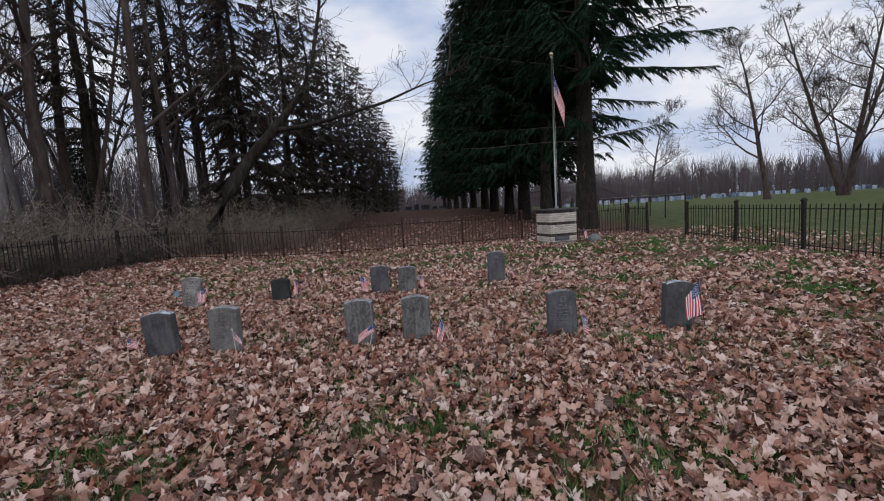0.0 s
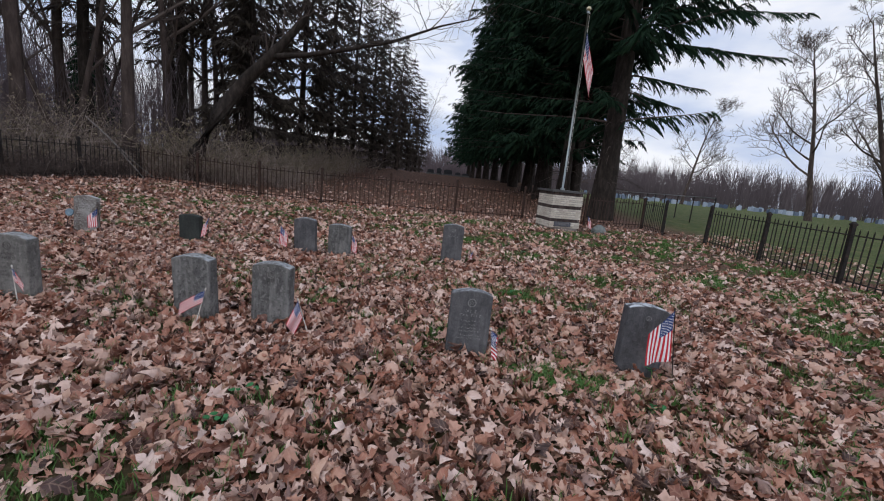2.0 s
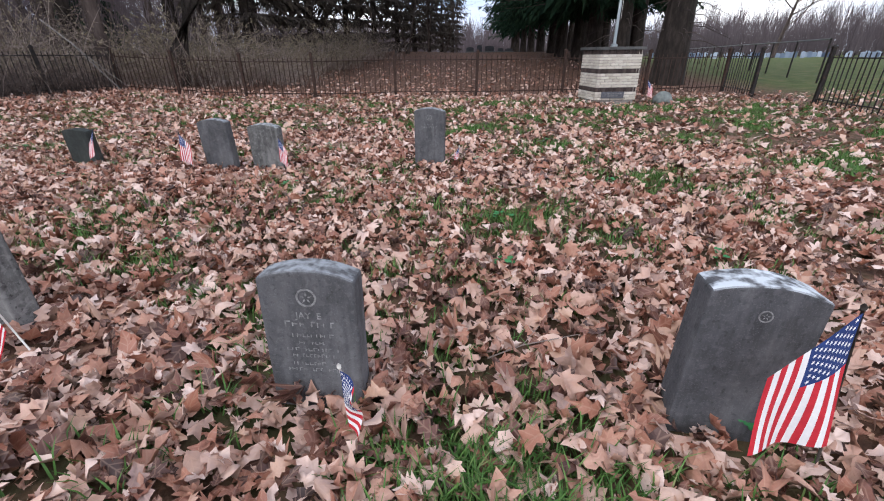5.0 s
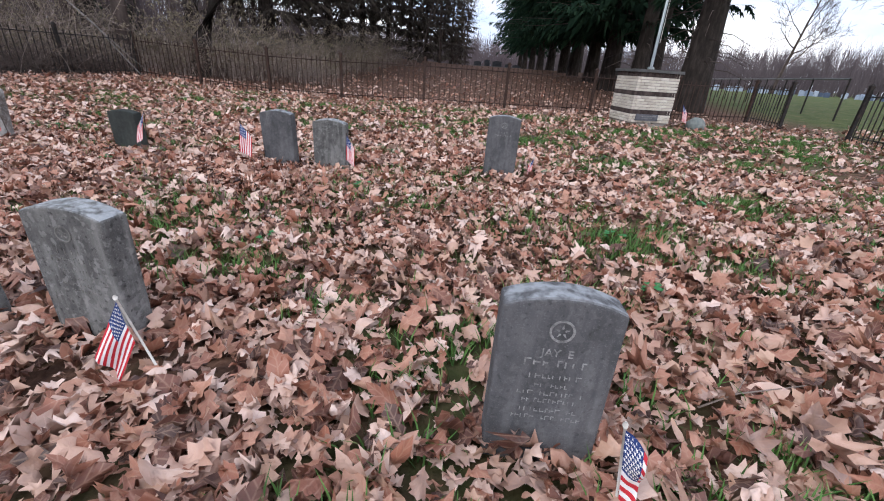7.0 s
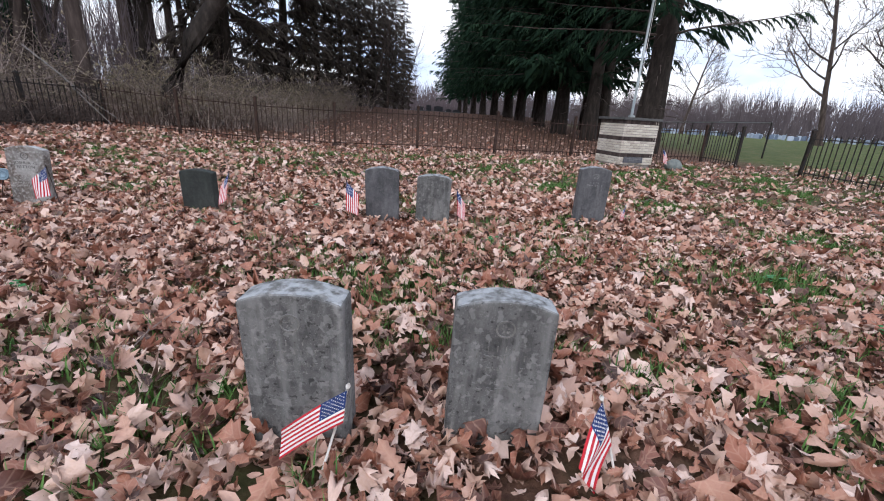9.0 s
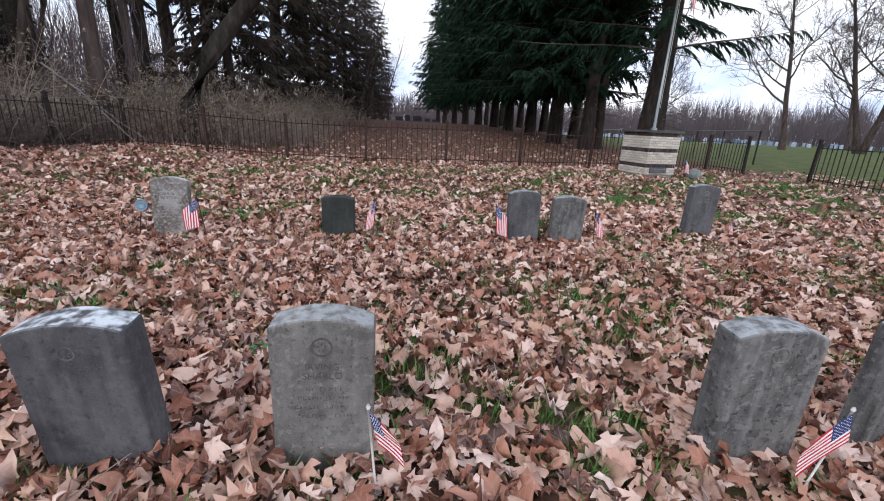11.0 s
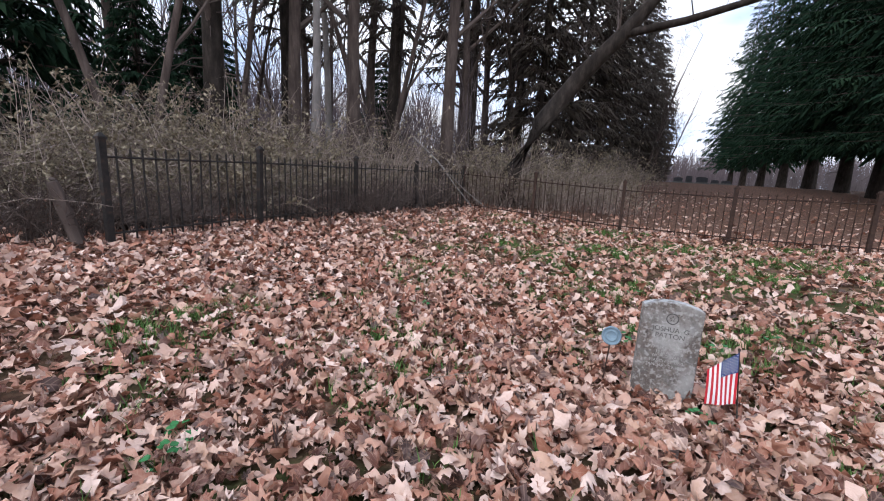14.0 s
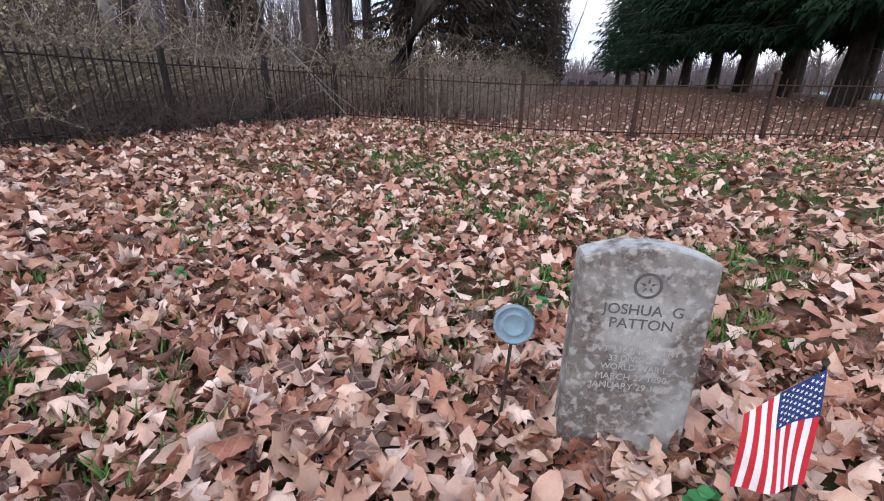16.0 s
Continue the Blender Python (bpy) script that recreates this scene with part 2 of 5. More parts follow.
MAT_DARKBARK = material("dark wet bark", [(0.25, (0.012, 0.01, 0.009)), (0.5, (0.032, 0.026, 0.023)), (0.8, (0.075, 0.062, 0.055))], scale=6, rough=0.9, bump=0.9, bump_scale=22, stretch=(1, 1, 0.3), spec=0.15)
MAT_TWIG = material("bare twigs", [(0.25, (0.04, 0.032, 0.03)), (0.7, (0.11, 0.088, 0.08))], scale=3, rough=0.95, bump=0, spec=0.1, rnd="island")
MAT_BRUSH = material("dry brush stems", [(0.15, (0.09, 0.07, 0.062)), (0.5, (0.22, 0.175, 0.155)), (0.85, (0.44, 0.37, 0.33))], scale=3, rough=0.95, bump=0, spec=0.1, rnd="island", mix=0.7)
MAT_OLIVE = material("olive shrub leaves", [(0.15, (0.1, 0.083, 0.058)), (0.5, (0.2, 0.168, 0.118)), (0.9, (0.37, 0.32, 0.232))], scale=5, rough=0.8, bump=0, rnd="island", mix=0.7, spec=0.15)
MAT_NEEDLE = material("spruce needles", [(0.2, (0.01, 0.021, 0.015)), (0.55, (0.02, 0.043, 0.027)), (0.9, (0.038, 0.073, 0.04))], scale=1.2, rough=1.0, bump=0, rnd="island", mix=0.5, spec=0.04)
MAT_DULL = material("dull pine needles", [(0.2, (0.04, 0.034, 0.03)), (0.55, (0.068, 0.056, 0.048)), (0.9, (0.1, 0.085, 0.066))], scale=1.2, rough=0.85, bump=0, rnd="island", mix=0.5, spec=0.15)
MAT_BRICK = material("cream brick", [(0.2, (0.47, 0.42, 0.36)), (0.5, (0.6, 0.55, 0.48)), (0.85, (0.7, 0.66, 0.59))], scale=14, rough=0.85, bump=0.4, bump_scale=90, rnd="object", mix=0.5)
MAT_BAND = material("brown brick", [(0.2, (0.035, 0.025, 0.024)), (0.5, (0.065, 0.048, 0.045)), (0.85, (0.105, 0.08, 0.074))], scale=14, rough=0.85, bump=0.4, bump_scale=90, rnd="object", mix=0.5)
MAT_MORTAR = material("mortar", [(0.3, (0.22, 0.2, 0.185)), (0.7, (0.34, 0.31, 0.29))], scale=30, rough=0.95, bump=0.4)
MAT_CAP = material("slate grey cap stone", [(0.25, (0.05, 0.05, 0.05)), (0.6, (0.1, 0.1, 0.1)), (0.85, (0.16, 0.155, 0.15))], scale=7, rough=0.8, bump=0.4, bump_scale=60)
MAT_PLAQUE = material("bronze plaque", [(0.3, (0.08, 0.085, 0.1)), (0.7, (0.16, 0.165, 0.19))], scale=18, rough=0.5, bump=0.2, metal=0.4)
MAT_MARK = material("pale worn letters", [(0.35, (0.1, 0.1, 0.105)), (0.65, (0.34, 0.34, 0.34))], scale=40, rough=0.8, bump=0.1)
MAT_PALECUT = material("pale cut letters", [(0.3, (0.26, 0.25, 0.24)), (0.7, (0.42, 0.41, 0.4))], scale=40, rough=0.9, bump=0.1)
MAT_CUT = material("shadowed cut letters", [(0.3, (0.06, 0.058, 0.058)), (0.7, (0.12, 0.115, 0.11))], scale=40, rough=0.9, bump=0.1)
MAT_RED = material("red cloth", [(0.3, (0.42, 0.018, 0.03)), (0.7, (0.56, 0.03, 0.045))], scale=40, rough=0.8, bump=0.1, bump_scale=400)
MAT_WHITE = material("white cloth", [(0.3, (0.68, 0.67, 0.68)), (0.7, (0.8, 0.79, 0.79))], scale=40, rough=0.8, bump=0.1, bump_scale=400)
MAT_BLUE = material("navy cloth", [(0.3, (0.012, 0.03, 0.12)), (0.7, (0.022, 0.05, 0.18))], scale=40, rough=0.8, bump=0.1, bump_scale=400)
MAT_STICK = material("white painted dowel", [(0.3, (0.6, 0.58, 0.54)), (0.7, (0.78, 0.76, 0.72))], scale=30, rough=0.6, bump=0.1)
MAT_DARKSTICK = material("dark wooden dowel", [(0.3, (0.03, 0.025, 0.022)), (0.7, (0.07, 0.055, 0.045))], scale=30, rough=0.7, bump=0.1)
MAT_DISC = material("blue grey painted metal", [(0.25, (0.13, 0.2, 0.26)), (0.55, (0.2, 0.29, 0.36)), (0.85, (0.3, 0.39, 0.45))], scale=16, rough=0.6, bump=0.25, bump_scale=70, metal=0.2)
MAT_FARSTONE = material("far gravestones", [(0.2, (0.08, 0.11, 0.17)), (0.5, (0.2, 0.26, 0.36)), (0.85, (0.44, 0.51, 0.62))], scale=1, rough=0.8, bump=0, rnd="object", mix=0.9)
# distance haze mixed into the twig colour, paler and mauver than MAT_TWIG
MAT_HAZYWOOD = material("hazed far woods", [(0.2, (0.085, 0.07, 0.078)), (0.6, (0.135, 0.113, 0.122)), (0.9, (0.19, 0.162, 0.17))], scale=0.05, rough=1.0, bump=0, spec=0.0, rnd="island")
MAT_BOULDER = material("mossy boulder", [(0.3, (0.11, 0.13, 0.125)), (0.7, (0.24, 0.26, 0.25))], scale=9, rough=0.9, bump=0.5, bump_scale=40)
MAT_DARKCAR = material("dark paint", [(0.3, (0.012, 0.014, 0.018)), (0.7, (0.035, 0.038, 0.045))], scale=2, rough=0.35, bump=0)
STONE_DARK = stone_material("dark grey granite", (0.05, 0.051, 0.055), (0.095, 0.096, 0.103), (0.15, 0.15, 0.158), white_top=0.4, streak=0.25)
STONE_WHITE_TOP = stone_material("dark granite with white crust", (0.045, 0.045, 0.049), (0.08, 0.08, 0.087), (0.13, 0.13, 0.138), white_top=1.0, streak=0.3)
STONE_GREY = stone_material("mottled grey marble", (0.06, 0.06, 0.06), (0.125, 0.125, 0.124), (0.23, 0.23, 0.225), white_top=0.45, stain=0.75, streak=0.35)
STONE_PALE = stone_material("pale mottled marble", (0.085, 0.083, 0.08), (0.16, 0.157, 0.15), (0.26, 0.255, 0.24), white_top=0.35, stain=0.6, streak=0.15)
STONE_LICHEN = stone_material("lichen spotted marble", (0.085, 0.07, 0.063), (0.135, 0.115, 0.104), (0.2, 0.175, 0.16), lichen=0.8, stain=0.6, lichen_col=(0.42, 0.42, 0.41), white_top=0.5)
STONE_BLACK = stone_material("blackened stone", (0.02, 0.023, 0.022), (0.036, 0.042, 0.04), (0.065, 0.07, 0.066), stain=0.3)


# ---- mesh helpers ----
def smooth(a, b, x):
    t = min(1.0, max(0.0, (x - a) / (b - a)))
    return t * t * (3 - 2 * t)


def height(x, y):
    """The ground: a level yard, a low bank along the west fence, a gentle rise up the avenue."""
    h = 0.22 * smooth(-6.0, -11.0, x) - 0.1 + 1.4 * smooth(19.0, 60.0, y) * (1 - smooth(9.0, 20.0, x))
    h += 0.05 * math.exp(-((x - 0.9) / 1.2) ** 2 - ((y - 5.35) / 0.25) ** 2)
    h -= 0.05 * math.exp(-((x + 4.7) / 0.7) ** 2 - ((y - 8.85) / 0.4) ** 2) + 0.06 * math.exp(-((x + 3.1) / 0.6) ** 2 - ((y - 9.0) / 0.45) ** 2)
    h += 0.02 * math.sin(x * 1.7 + 0.4) * math.sin(y * 1.3 + 1.1) + 0.012 * math.sin(x * 4.1) * math.sin(y * 3.7)
    return h


def heights(x, y):
    t = np.clip((-6.0 - x) / 5.0, 0, 1)
    u, w = np.clip((y - 19.0) / 41.0, 0, 1), np.clip((x - 9.0) / 11.0, 0, 1)
    h = 0.22 * t * t * (3 - 2 * t) - 0.1 + 1.4 * u * u * (3 - 2 * u) * (1 - w * w * (3 - 2 * w))
    h = h + 0.05 * np.exp(-((x - 0.9) / 1.2) ** 2 - ((y - 5.35) / 0.25) ** 2)
    h = h - 0.05 * np.exp(-((x + 4.7) / 0.7) ** 2 - ((y - 8.85) / 0.4) ** 2) - 0.06 * np.exp(-((x + 3.1) / 0.6) ** 2 - ((y - 9.0) / 0.45) ** 2)
    return h + 0.02 * np.sin(x * 1.7 + 0.4) * np.sin(y * 1.3 + 1.1) + 0.012 * np.sin(x * 4.1) * np.sin(y * 3.7)


class Geo:
    """Collects vertices and faces; gives a mesh."""

    def __init__(self):
        self.v, self.f = [], []

    def box(self, lo, hi, m=None, taper=1.0):
        x0, y0, z0 = lo
        x1, y1, z1 = hi
        cx, cy = (x0 + x1) / 2, (y0 + y1) / 2
        n = len(self.v)
        pts = []
        for z, k in ((z0, 1.0), (z1, taper)):
            for x, y in ((x0, y0), (x1, y0), (x1, y1), (x0, y1)):
                pts.append(Vector((cx + (x - cx) * k, cy + (y - cy) * k, z)))
        self.v += [tuple(m @ p) if m else tuple(p) for p in pts]
        self.f += [(n, n + 3, n + 2, n + 1), (n + 4, n + 5, n + 6, n + 7)]
        self.f += [(n + i, n + (i + 1) % 4, n + 4 + (i + 1) % 4, n + 4 + i) for i in range(4)]
        return self

    def tube(self, pts, radii, sides=6, cap=True):
        """A round bar along a line of points."""
        base = len(self.v)
        pts = [Vector(p) for p in pts]
        for i, p in enumerate(pts):
            d = (pts[min(i + 1, len(pts) - 1)] - pts[max(i - 1, 0)])
            d = d.normalized() if d.length > 1e-9 else Vector((0, 0, 1))
            a = d.cross(Vector((0, 0, 1)) if abs(d.z) < 0.9 else Vector((1, 0, 0))).normalized()
            b = d.cross(a)
            for k in range(sides):
                w = 2 * math.pi * k / sides
                self.v.append(tuple(p + (a * math.cos(w) + b * math.sin(w)) * radii[i]))
        for i in range(len(pts) - 1):
            for k in range(sides):
                k2 = (k + 1) % sides
                self.f.append((base + i * sides + k, base + i * sides + k2, base + (i + 1) * sides + k2, base + (i + 1) * sides + k))
        if cap:
            self.f.append(tuple(base + k for k in range(sides)))
            self.f.append(tuple(base + (len(pts) - 1) * sides + k for k in reversed(range(sides))))
        return self

    def face(self, *pts):
        n = len(self.v)
        self.v += [tuple(p) for p in pts]
        self.f.append(tuple(range(n, n + len(pts))))
        return self

    def mesh(self, name, mat, flat=True):
        me = bpy.data.meshes.new(name)
        me.from_pydata(self.v, [], self.f)
        me.materials.append(mat)
        if not flat:
            me.polygons.foreach_set("use_smooth", [True] * len(me.polygons))
        me.update()
        return me


def bm_mesh(name, bm, mat, flat=True):
    bmesh.ops.recalc_face_normals(bm, faces=bm.faces)
    me = bpy.data.meshes.new(name)
    bm.to_mesh(me)
    bm.free()
    me.materials.append(mat)
    if not flat:
        me.polygons.foreach_set("use_smooth", [True] * len(me.polygons))
    return me


def part(name, me, parent, label="", m=None):
    ob = new(name, me)
    ob.parent = parent
    if m is not None:
        ob.matrix_local = m
    if label:
        ob["label"] = label
    return ob


def thing(name, m, label, category, group="", kind=""):
    ob = new(name)
    ob.empty_display_size = 0.1
    ob.matrix_world = m
    return tagged(ob, label, category, group, kind)


def big_mesh(name, verts, tris, mat, uvs=None, soft=False):
    """A mesh straight from arrays: vertices n x 3, triangles m x 3."""
    me = bpy.data.meshes.new(name)
    me.vertices.add(len(verts))
    me.vertices.foreach_set("co", np.ascontiguousarray(verts, dtype=np.float32).ravel())
    me.loops.add(len(tris) * 3)
    me.loops.foreach_set("vertex_index", np.ascontiguousarray(tris, dtype=np.int32).ravel())
    me.polygons.add(len(tris))
    me.polygons.foreach_set("loop_start", np.arange(0, len(tris) * 3, 3, dtype=np.int32))
    if uvs is not None:
        lay = me.uv_layers.new(name="UVMap")
        lay.data.foreach_set("uv", np.ascontiguousarray(uvs[tris.ravel()], dtype=np.float32).ravel())
    me.materials.append(mat)
    if soft:
        me.polygons.foreach_set("use_smooth", [True] * len(tris))
    me.update(calc_edges=True)
    me.validate()
    return me


# ---- ground ----
def axis(lo, hi, step, far):
    inner = np.arange(lo, hi + 1e-6, step)
    out, s = [], step
    while (out[-1] if out else 0) < far:
        s *= 1.35
        out.append((out[-1] if out else 0) + s)
    out = np.array(out)
    return np.concatenate((lo - out[::-1], inner, hi + out))


gx, gy = axis(-14, 12, 0.25, 900), axis(-3, 22, 0.25, 900)
XX, YY = np.meshgrid(gx, gy)
ZZ = heights(XX, YY)
nx, ny = len(gx), len(gy)
gv = np.stack((XX, YY, ZZ), -1).reshape(-1, 3)
ii = (np.arange(ny - 1)[:, None] * nx + np.arange(nx - 1)).ravel()
gt = np.concatenate((np.stack((ii, ii + 1, ii + nx + 1), -1), np.stack((ii, ii + nx + 1, ii + nx), -1)))
ground_ob = tagged(new("ground", big_mesh("ground", gv, gt, MAT_GROUND)), "leaf-strewn grassy burial ground with open lawn beyond the fence", "ground", kind="structure")


# ---- graves ----
def stone_slab(w, d, h, rise):
    """A slab with a shallow arched top, eased edges and slightly uneven faces; its base goes into the soil."""
    bm = bmesh.new()
    n = 12
    outline = [(-w / 2, -0.25), (w / 2, -0.25)] + [(w / 2 - w * i / n, h - rise + rise * (1 - (2 * i / n - 1) ** 2)) for i in range(n + 1)]
    front = [bm.verts.new((x, -d / 2, z)) for x, z in outline]
    back = [bm.verts.new((x, d / 2, z)) for x, z in outline]
    bm.faces.new(front)
    bm.faces.new(back[::-1])
    k = len(outline)
    for i in range(k):
        bm.faces.new((front[i], back[i], back[(i + 1) % k], front[(i + 1) % k]))
    bmesh.ops.recalc_face_normals(bm, faces=bm.faces)
    sharp = [e for e in bm.edges if e.calc_face_angle(0) > 0.5]
    bmesh.ops.bevel(bm, geom=sharp, offset=0.011, segments=3, affect="EDGES", profile=0.55)
    for v in bm.verts:
        v.co += Vector((noise.noise(v.co * 9 + Vector((h * 50, 0, 0))), noise.noise(v.co * 8 + Vector((0, w * 70, 3))), noise.noise(v.co * 7))) * 0.0025
    return bm


def text_mesh(body, size, mat):
    cu = bpy.data.curves.new("writing", "FONT")
    cu.body, cu.size, cu.align_x, cu.align_y = body, size, "CENTER", "CENTER"
    cu.extrude = 0.0012
    tmp = bpy.data.objects.new("writing", cu)
    me = bpy.data.meshes.new_from_object(tmp)
    bpy.data.objects.remove(tmp)
    me.materials.clear()
    me.materials.append(mat)
    return me


FACE = Matrix(((1, 0, 0, 0), (0, 0, -1, 0), (0, 1, 0, 0), (0, 0, 0, 1)))


def ring_mesh(r0, r1, depth, mat, n=28):
    g = Geo()
    for i in range(n):
        a, b = 2 * math.pi * i / n, 2 * math.pi * (i + 1) / n
        p = [(math.cos(t) * r, 0, math.sin(t) * r) for t in (a, b) for r in (r0, r1)]
        f = [Vector((x, -depth, z)) for x, y, z in p]
        bk = [Vector((x, 0.003, z)) for x, y, z in p]
        g.face(f[0], f[1], f[3], f[2])
        g.face(f[1], bk[1], bk[3], f[3])
        g.face(f[0], f[2], bk[2], bk[0])
    return g.mesh("ring", mat)


def headstone(x, y, h, mat, label, rx=0, ry=0, rz=0, w=0.33, d=0.11, lines=(), emblem=0.0, ink=None, rise=0.035):
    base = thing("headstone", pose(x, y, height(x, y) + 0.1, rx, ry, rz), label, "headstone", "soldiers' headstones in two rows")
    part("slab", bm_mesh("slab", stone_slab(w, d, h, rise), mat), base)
    ink = ink or MAT_CUT
    front = -d / 2
    if emblem:
        ez = h - 0.1
        em = part("emblem", ring_mesh(emblem * 0.82, emblem, 0.002, ink), base, "carved round emblem", pose(0, front, ez))
        g = Geo()
        for k in range(5):
            a0 = math.pi / 2 + k * 2 * math.pi / 5
            pts = [Vector((math.cos(a0 + t) * r * emblem, -0.0018, math.sin(a0 + t) * r * emblem)) for t, r in ((0, 0.66), (0.35, 0.3), (0, 0.18), (-0.35, 0.3))]
            g.face(*pts)
        part("emblem_star", g.mesh("emblem_star", ink), em)
    for body, size, down, *cut in lines:
        shade = cut[0] if cut else ink
        if body.startswith("#"):
            # worn lines that cannot be read: short bars of the letters' size
            rng = random.Random(int(down * 1000) + len(body))
            g = Geo()
            total = float(body[1:])
            px = -total / 2
            while px < total / 2:
                lw = rng.uniform(0.35, 0.8) * size
                if rng.random() < 0.82:
                    k = rng.uniform(0.6, 1.0) * size * 0.36
                    g.box((px, -0.0014, -k), (px + size * 0.14, 0.002, k))
                    if rng.random() < 0.6:
                        zz = rng.choice((-0.3, 0.0, 0.3)) * size
                        g.box((px, -0.0014, zz), (px + lw, 0.002, zz + size * 0.12))
                px += lw + size * 0.22
            tagged(part("inscription", g.mesh("inscription", shade), base, "", pose(0, front, h - down)), kind="stuff")
        else:
            tagged(part("inscription", text_mesh(body, size, shade), base, "", pose(0, front, h - down) @ FACE), kind="stuff")
    return base


BARS = (("#0.10", 0.03, 0.172), ("#0.17", 0.03, 0.204), ("#0.13", 0.02, 0.248), ("#0.09", 0.018, 0.278), ("#0.18", 0.018, 0.306), ("#0.17", 0.018, 0.332), ("#0.15", 0.018, 0.366), ("#0.19", 0.018, 0.392))
headstone(-3.36, 6.05, 0.475, STONE_WHITE_TOP, "plain dark granite headstone with pale crust on its arched top", rx=3, ry=-2, rz=4, d=0.12, emblem=0.024, ink=STONE_DARK)
headstone(-2.635, 6.06, 0.495, STONE_PALE, "mottled grey marble headstone with worn cut lettering", rx=1, ry=1, rz=3, d=0.12, emblem=0.034,
          lines=(("IRVING", 0.034, 0.172), ("SHARLO", 0.034, 0.206), ("#0.13", 0.02, 0.255), ("#0.16", 0.018, 0.29), ("#0.18", 0.018, 0.325), ("#0.17", 0.018, 0.36)))
headstone(-1.045, 6.07, 0.485, STONE_GREY, "streaked grey marble headstone pitted near its top", rx=2, ry=-1, rz=-2, d=0.12, lines=BARS[:4], emblem=0.032, ink=STONE_PALE)
headstone(-0.385, 6.09, 0.465, STONE_GREY, "weathered grey marble headstone, lettering nearly gone", rx=1, ry=1, rz=-1, d=0.11, lines=BARS[:6], emblem=0.032, ink=STONE_PALE)
headstone(1.305, 5.87, 0.46, STONE_DARK, "dark grey granite headstone with round emblem, leaves at its foot", rx=-2, ry=1, rz=4, d=0.1, emblem=0.034, ink=MAT_MARK,
          lines=(("JAY  E", 0.034, 0.17),) + BARS[1:])
headstone(2.71, 5.945, 0.475, STONE_WHITE_TOP, "dark granite headstone with thick white crust on top", rx=-3, ry=3, rz=-3, d=0.13, emblem=0.02, ink=MAT_MARK)
headstone(-4.735, 9.07, 0.525, STONE_LICHEN, "lichen-blotched marble headstone beside a grave marker", rx=-4, ry=1, rz=9, d=0.1, emblem=0.034, ink=MAT_CUT,
          lines=(("JOSHUA  G", 0.04, 0.168), ("PATTON", 0.04, 0.207), ("NEW YORK", 0.026, 0.25, MAT_PALECUT), ("PVT 136 INFANTRY", 0.026, 0.283, MAT_PALECUT), ("33 DIVISION", 0.024, 0.309, MAT_PALECUT), ("WORLD WAR I", 0.024, 0.334, MAT_PALECUT), ("MARCH 27 1890", 0.026, 0.364, MAT_PALECUT), ("JANUARY 29 1960", 0.026, 0.392, MAT_PALECUT)))
headstone(-3.115, 9.21, 0.365, STONE_BLACK, "small blackened headstone, short and mossy", rx=2, ry=0, rz=0, w=0.335, d=0.11, rise=0.025)
headstone(-1.17, 9.02, 0.475, STONE_DARK, "plain dark grey granite headstone with arched top", rx=1, ry=-1, rz=2)
headstone(-0.66, 9.12, 0.43, STONE_GREY, "low pale grey headstone with worn emblem", rx=2, ry=1, rz=0, w=0.35, emblem=0.03, ink=STONE_GREY)
headstone(1.115, 9.50, 0.535, STONE_DARK, "upright blue-grey granite headstone with faint lettering", rx=0, ry=1, rz=0, w=0.34, emblem=0.03, ink=MAT_MARK, lines=BARS[:2])


# ---- stick flags ----
def cloth_meshes(hoist, fly, hoist_vec, fly_vec, ripple, seed, short=0.0, blue=0.4):
    """Thirteen stripes, the canton and its stars on one rippled sheet; hoist_vec runs down the staff, fly_vec away from it."""
    hv, fv = Vector(hoist_vec).normalized(), Vector(fly_vec).normalized()
    nv = hv.cross(fv).normalized()
    rng = random.Random(seed)
    p1, p2, p3 = rng.uniform(0, 6), rng.uniform(0, 6), rng.uniform(2.2, 3.4)

    def s(u, v, off=0.0):
        w = ripple * (0.15 + v) * (math.sin(u * p3 * 2 + v * 3 + p1) + 0.5 * math.sin(u * 9 + v * 2 + p2))
        sag = -0.10 * v * v * fly
        return hv * (u * hoist) + fv * (v * fly * (1 - short * u)) + nv * (w * hoist + off) + Vector((0, 0, sag))

    def sheet(u0, u1, v0, v1, nu, nvv, off=0.0):
        g = Geo()
        for i in range(nu):
            for j in range(nvv):
                a, b = u0 + (u1 - u0) * i / nu, u0 + (u1 - u0) * (i + 1) / nu
                c, d = v0 + (v1 - v0) * j / nvv, v0 + (v1 - v0) * (j + 1) / nvv
                g.face(s(a, c, off), s(b, c, off), s(b, d, off), s(a, d, off))
        return g

    t = 0.0008
    out = []
    for k in range(13):
        u0, u1 = k / 13, (k + 1) / 13
        g = sheet(u0, u1, 0.0 if k > 6 else blue, 1.0, 1, 10)
        out.append(("stripe", g.mesh("stripe", MAT_RED if k % 2 == 0 else MAT_WHITE, flat=False)))
    out.append(("canton", sheet(0, 7 / 13, 0, blue, 6, 5).mesh("canton", MAT_BLUE, flat=False)))
    g = Geo()
    for row in range(9):
        for c in range(6 if row % 2 == 0 else 5):
            u = (row + 0.9) / 10.0 * 7 / 13
            v = (c + (0.6 if row % 2 == 0 else 1.1)) / 6.2 * blue
            for side in (-1, 1):
                ring = []
                for q in range(10):
                    a = math.pi * q / 5
                    r = (0.027 if q % 2 == 0 else 0.011)
                    ring.append(s(u + math.cos(a) * r, v + math.sin(a) * r * hoist / fly, side * t))
                g.face(*ring)
    out.append(("stars", g.mesh("stars", MAT_WHITE)))
    return out


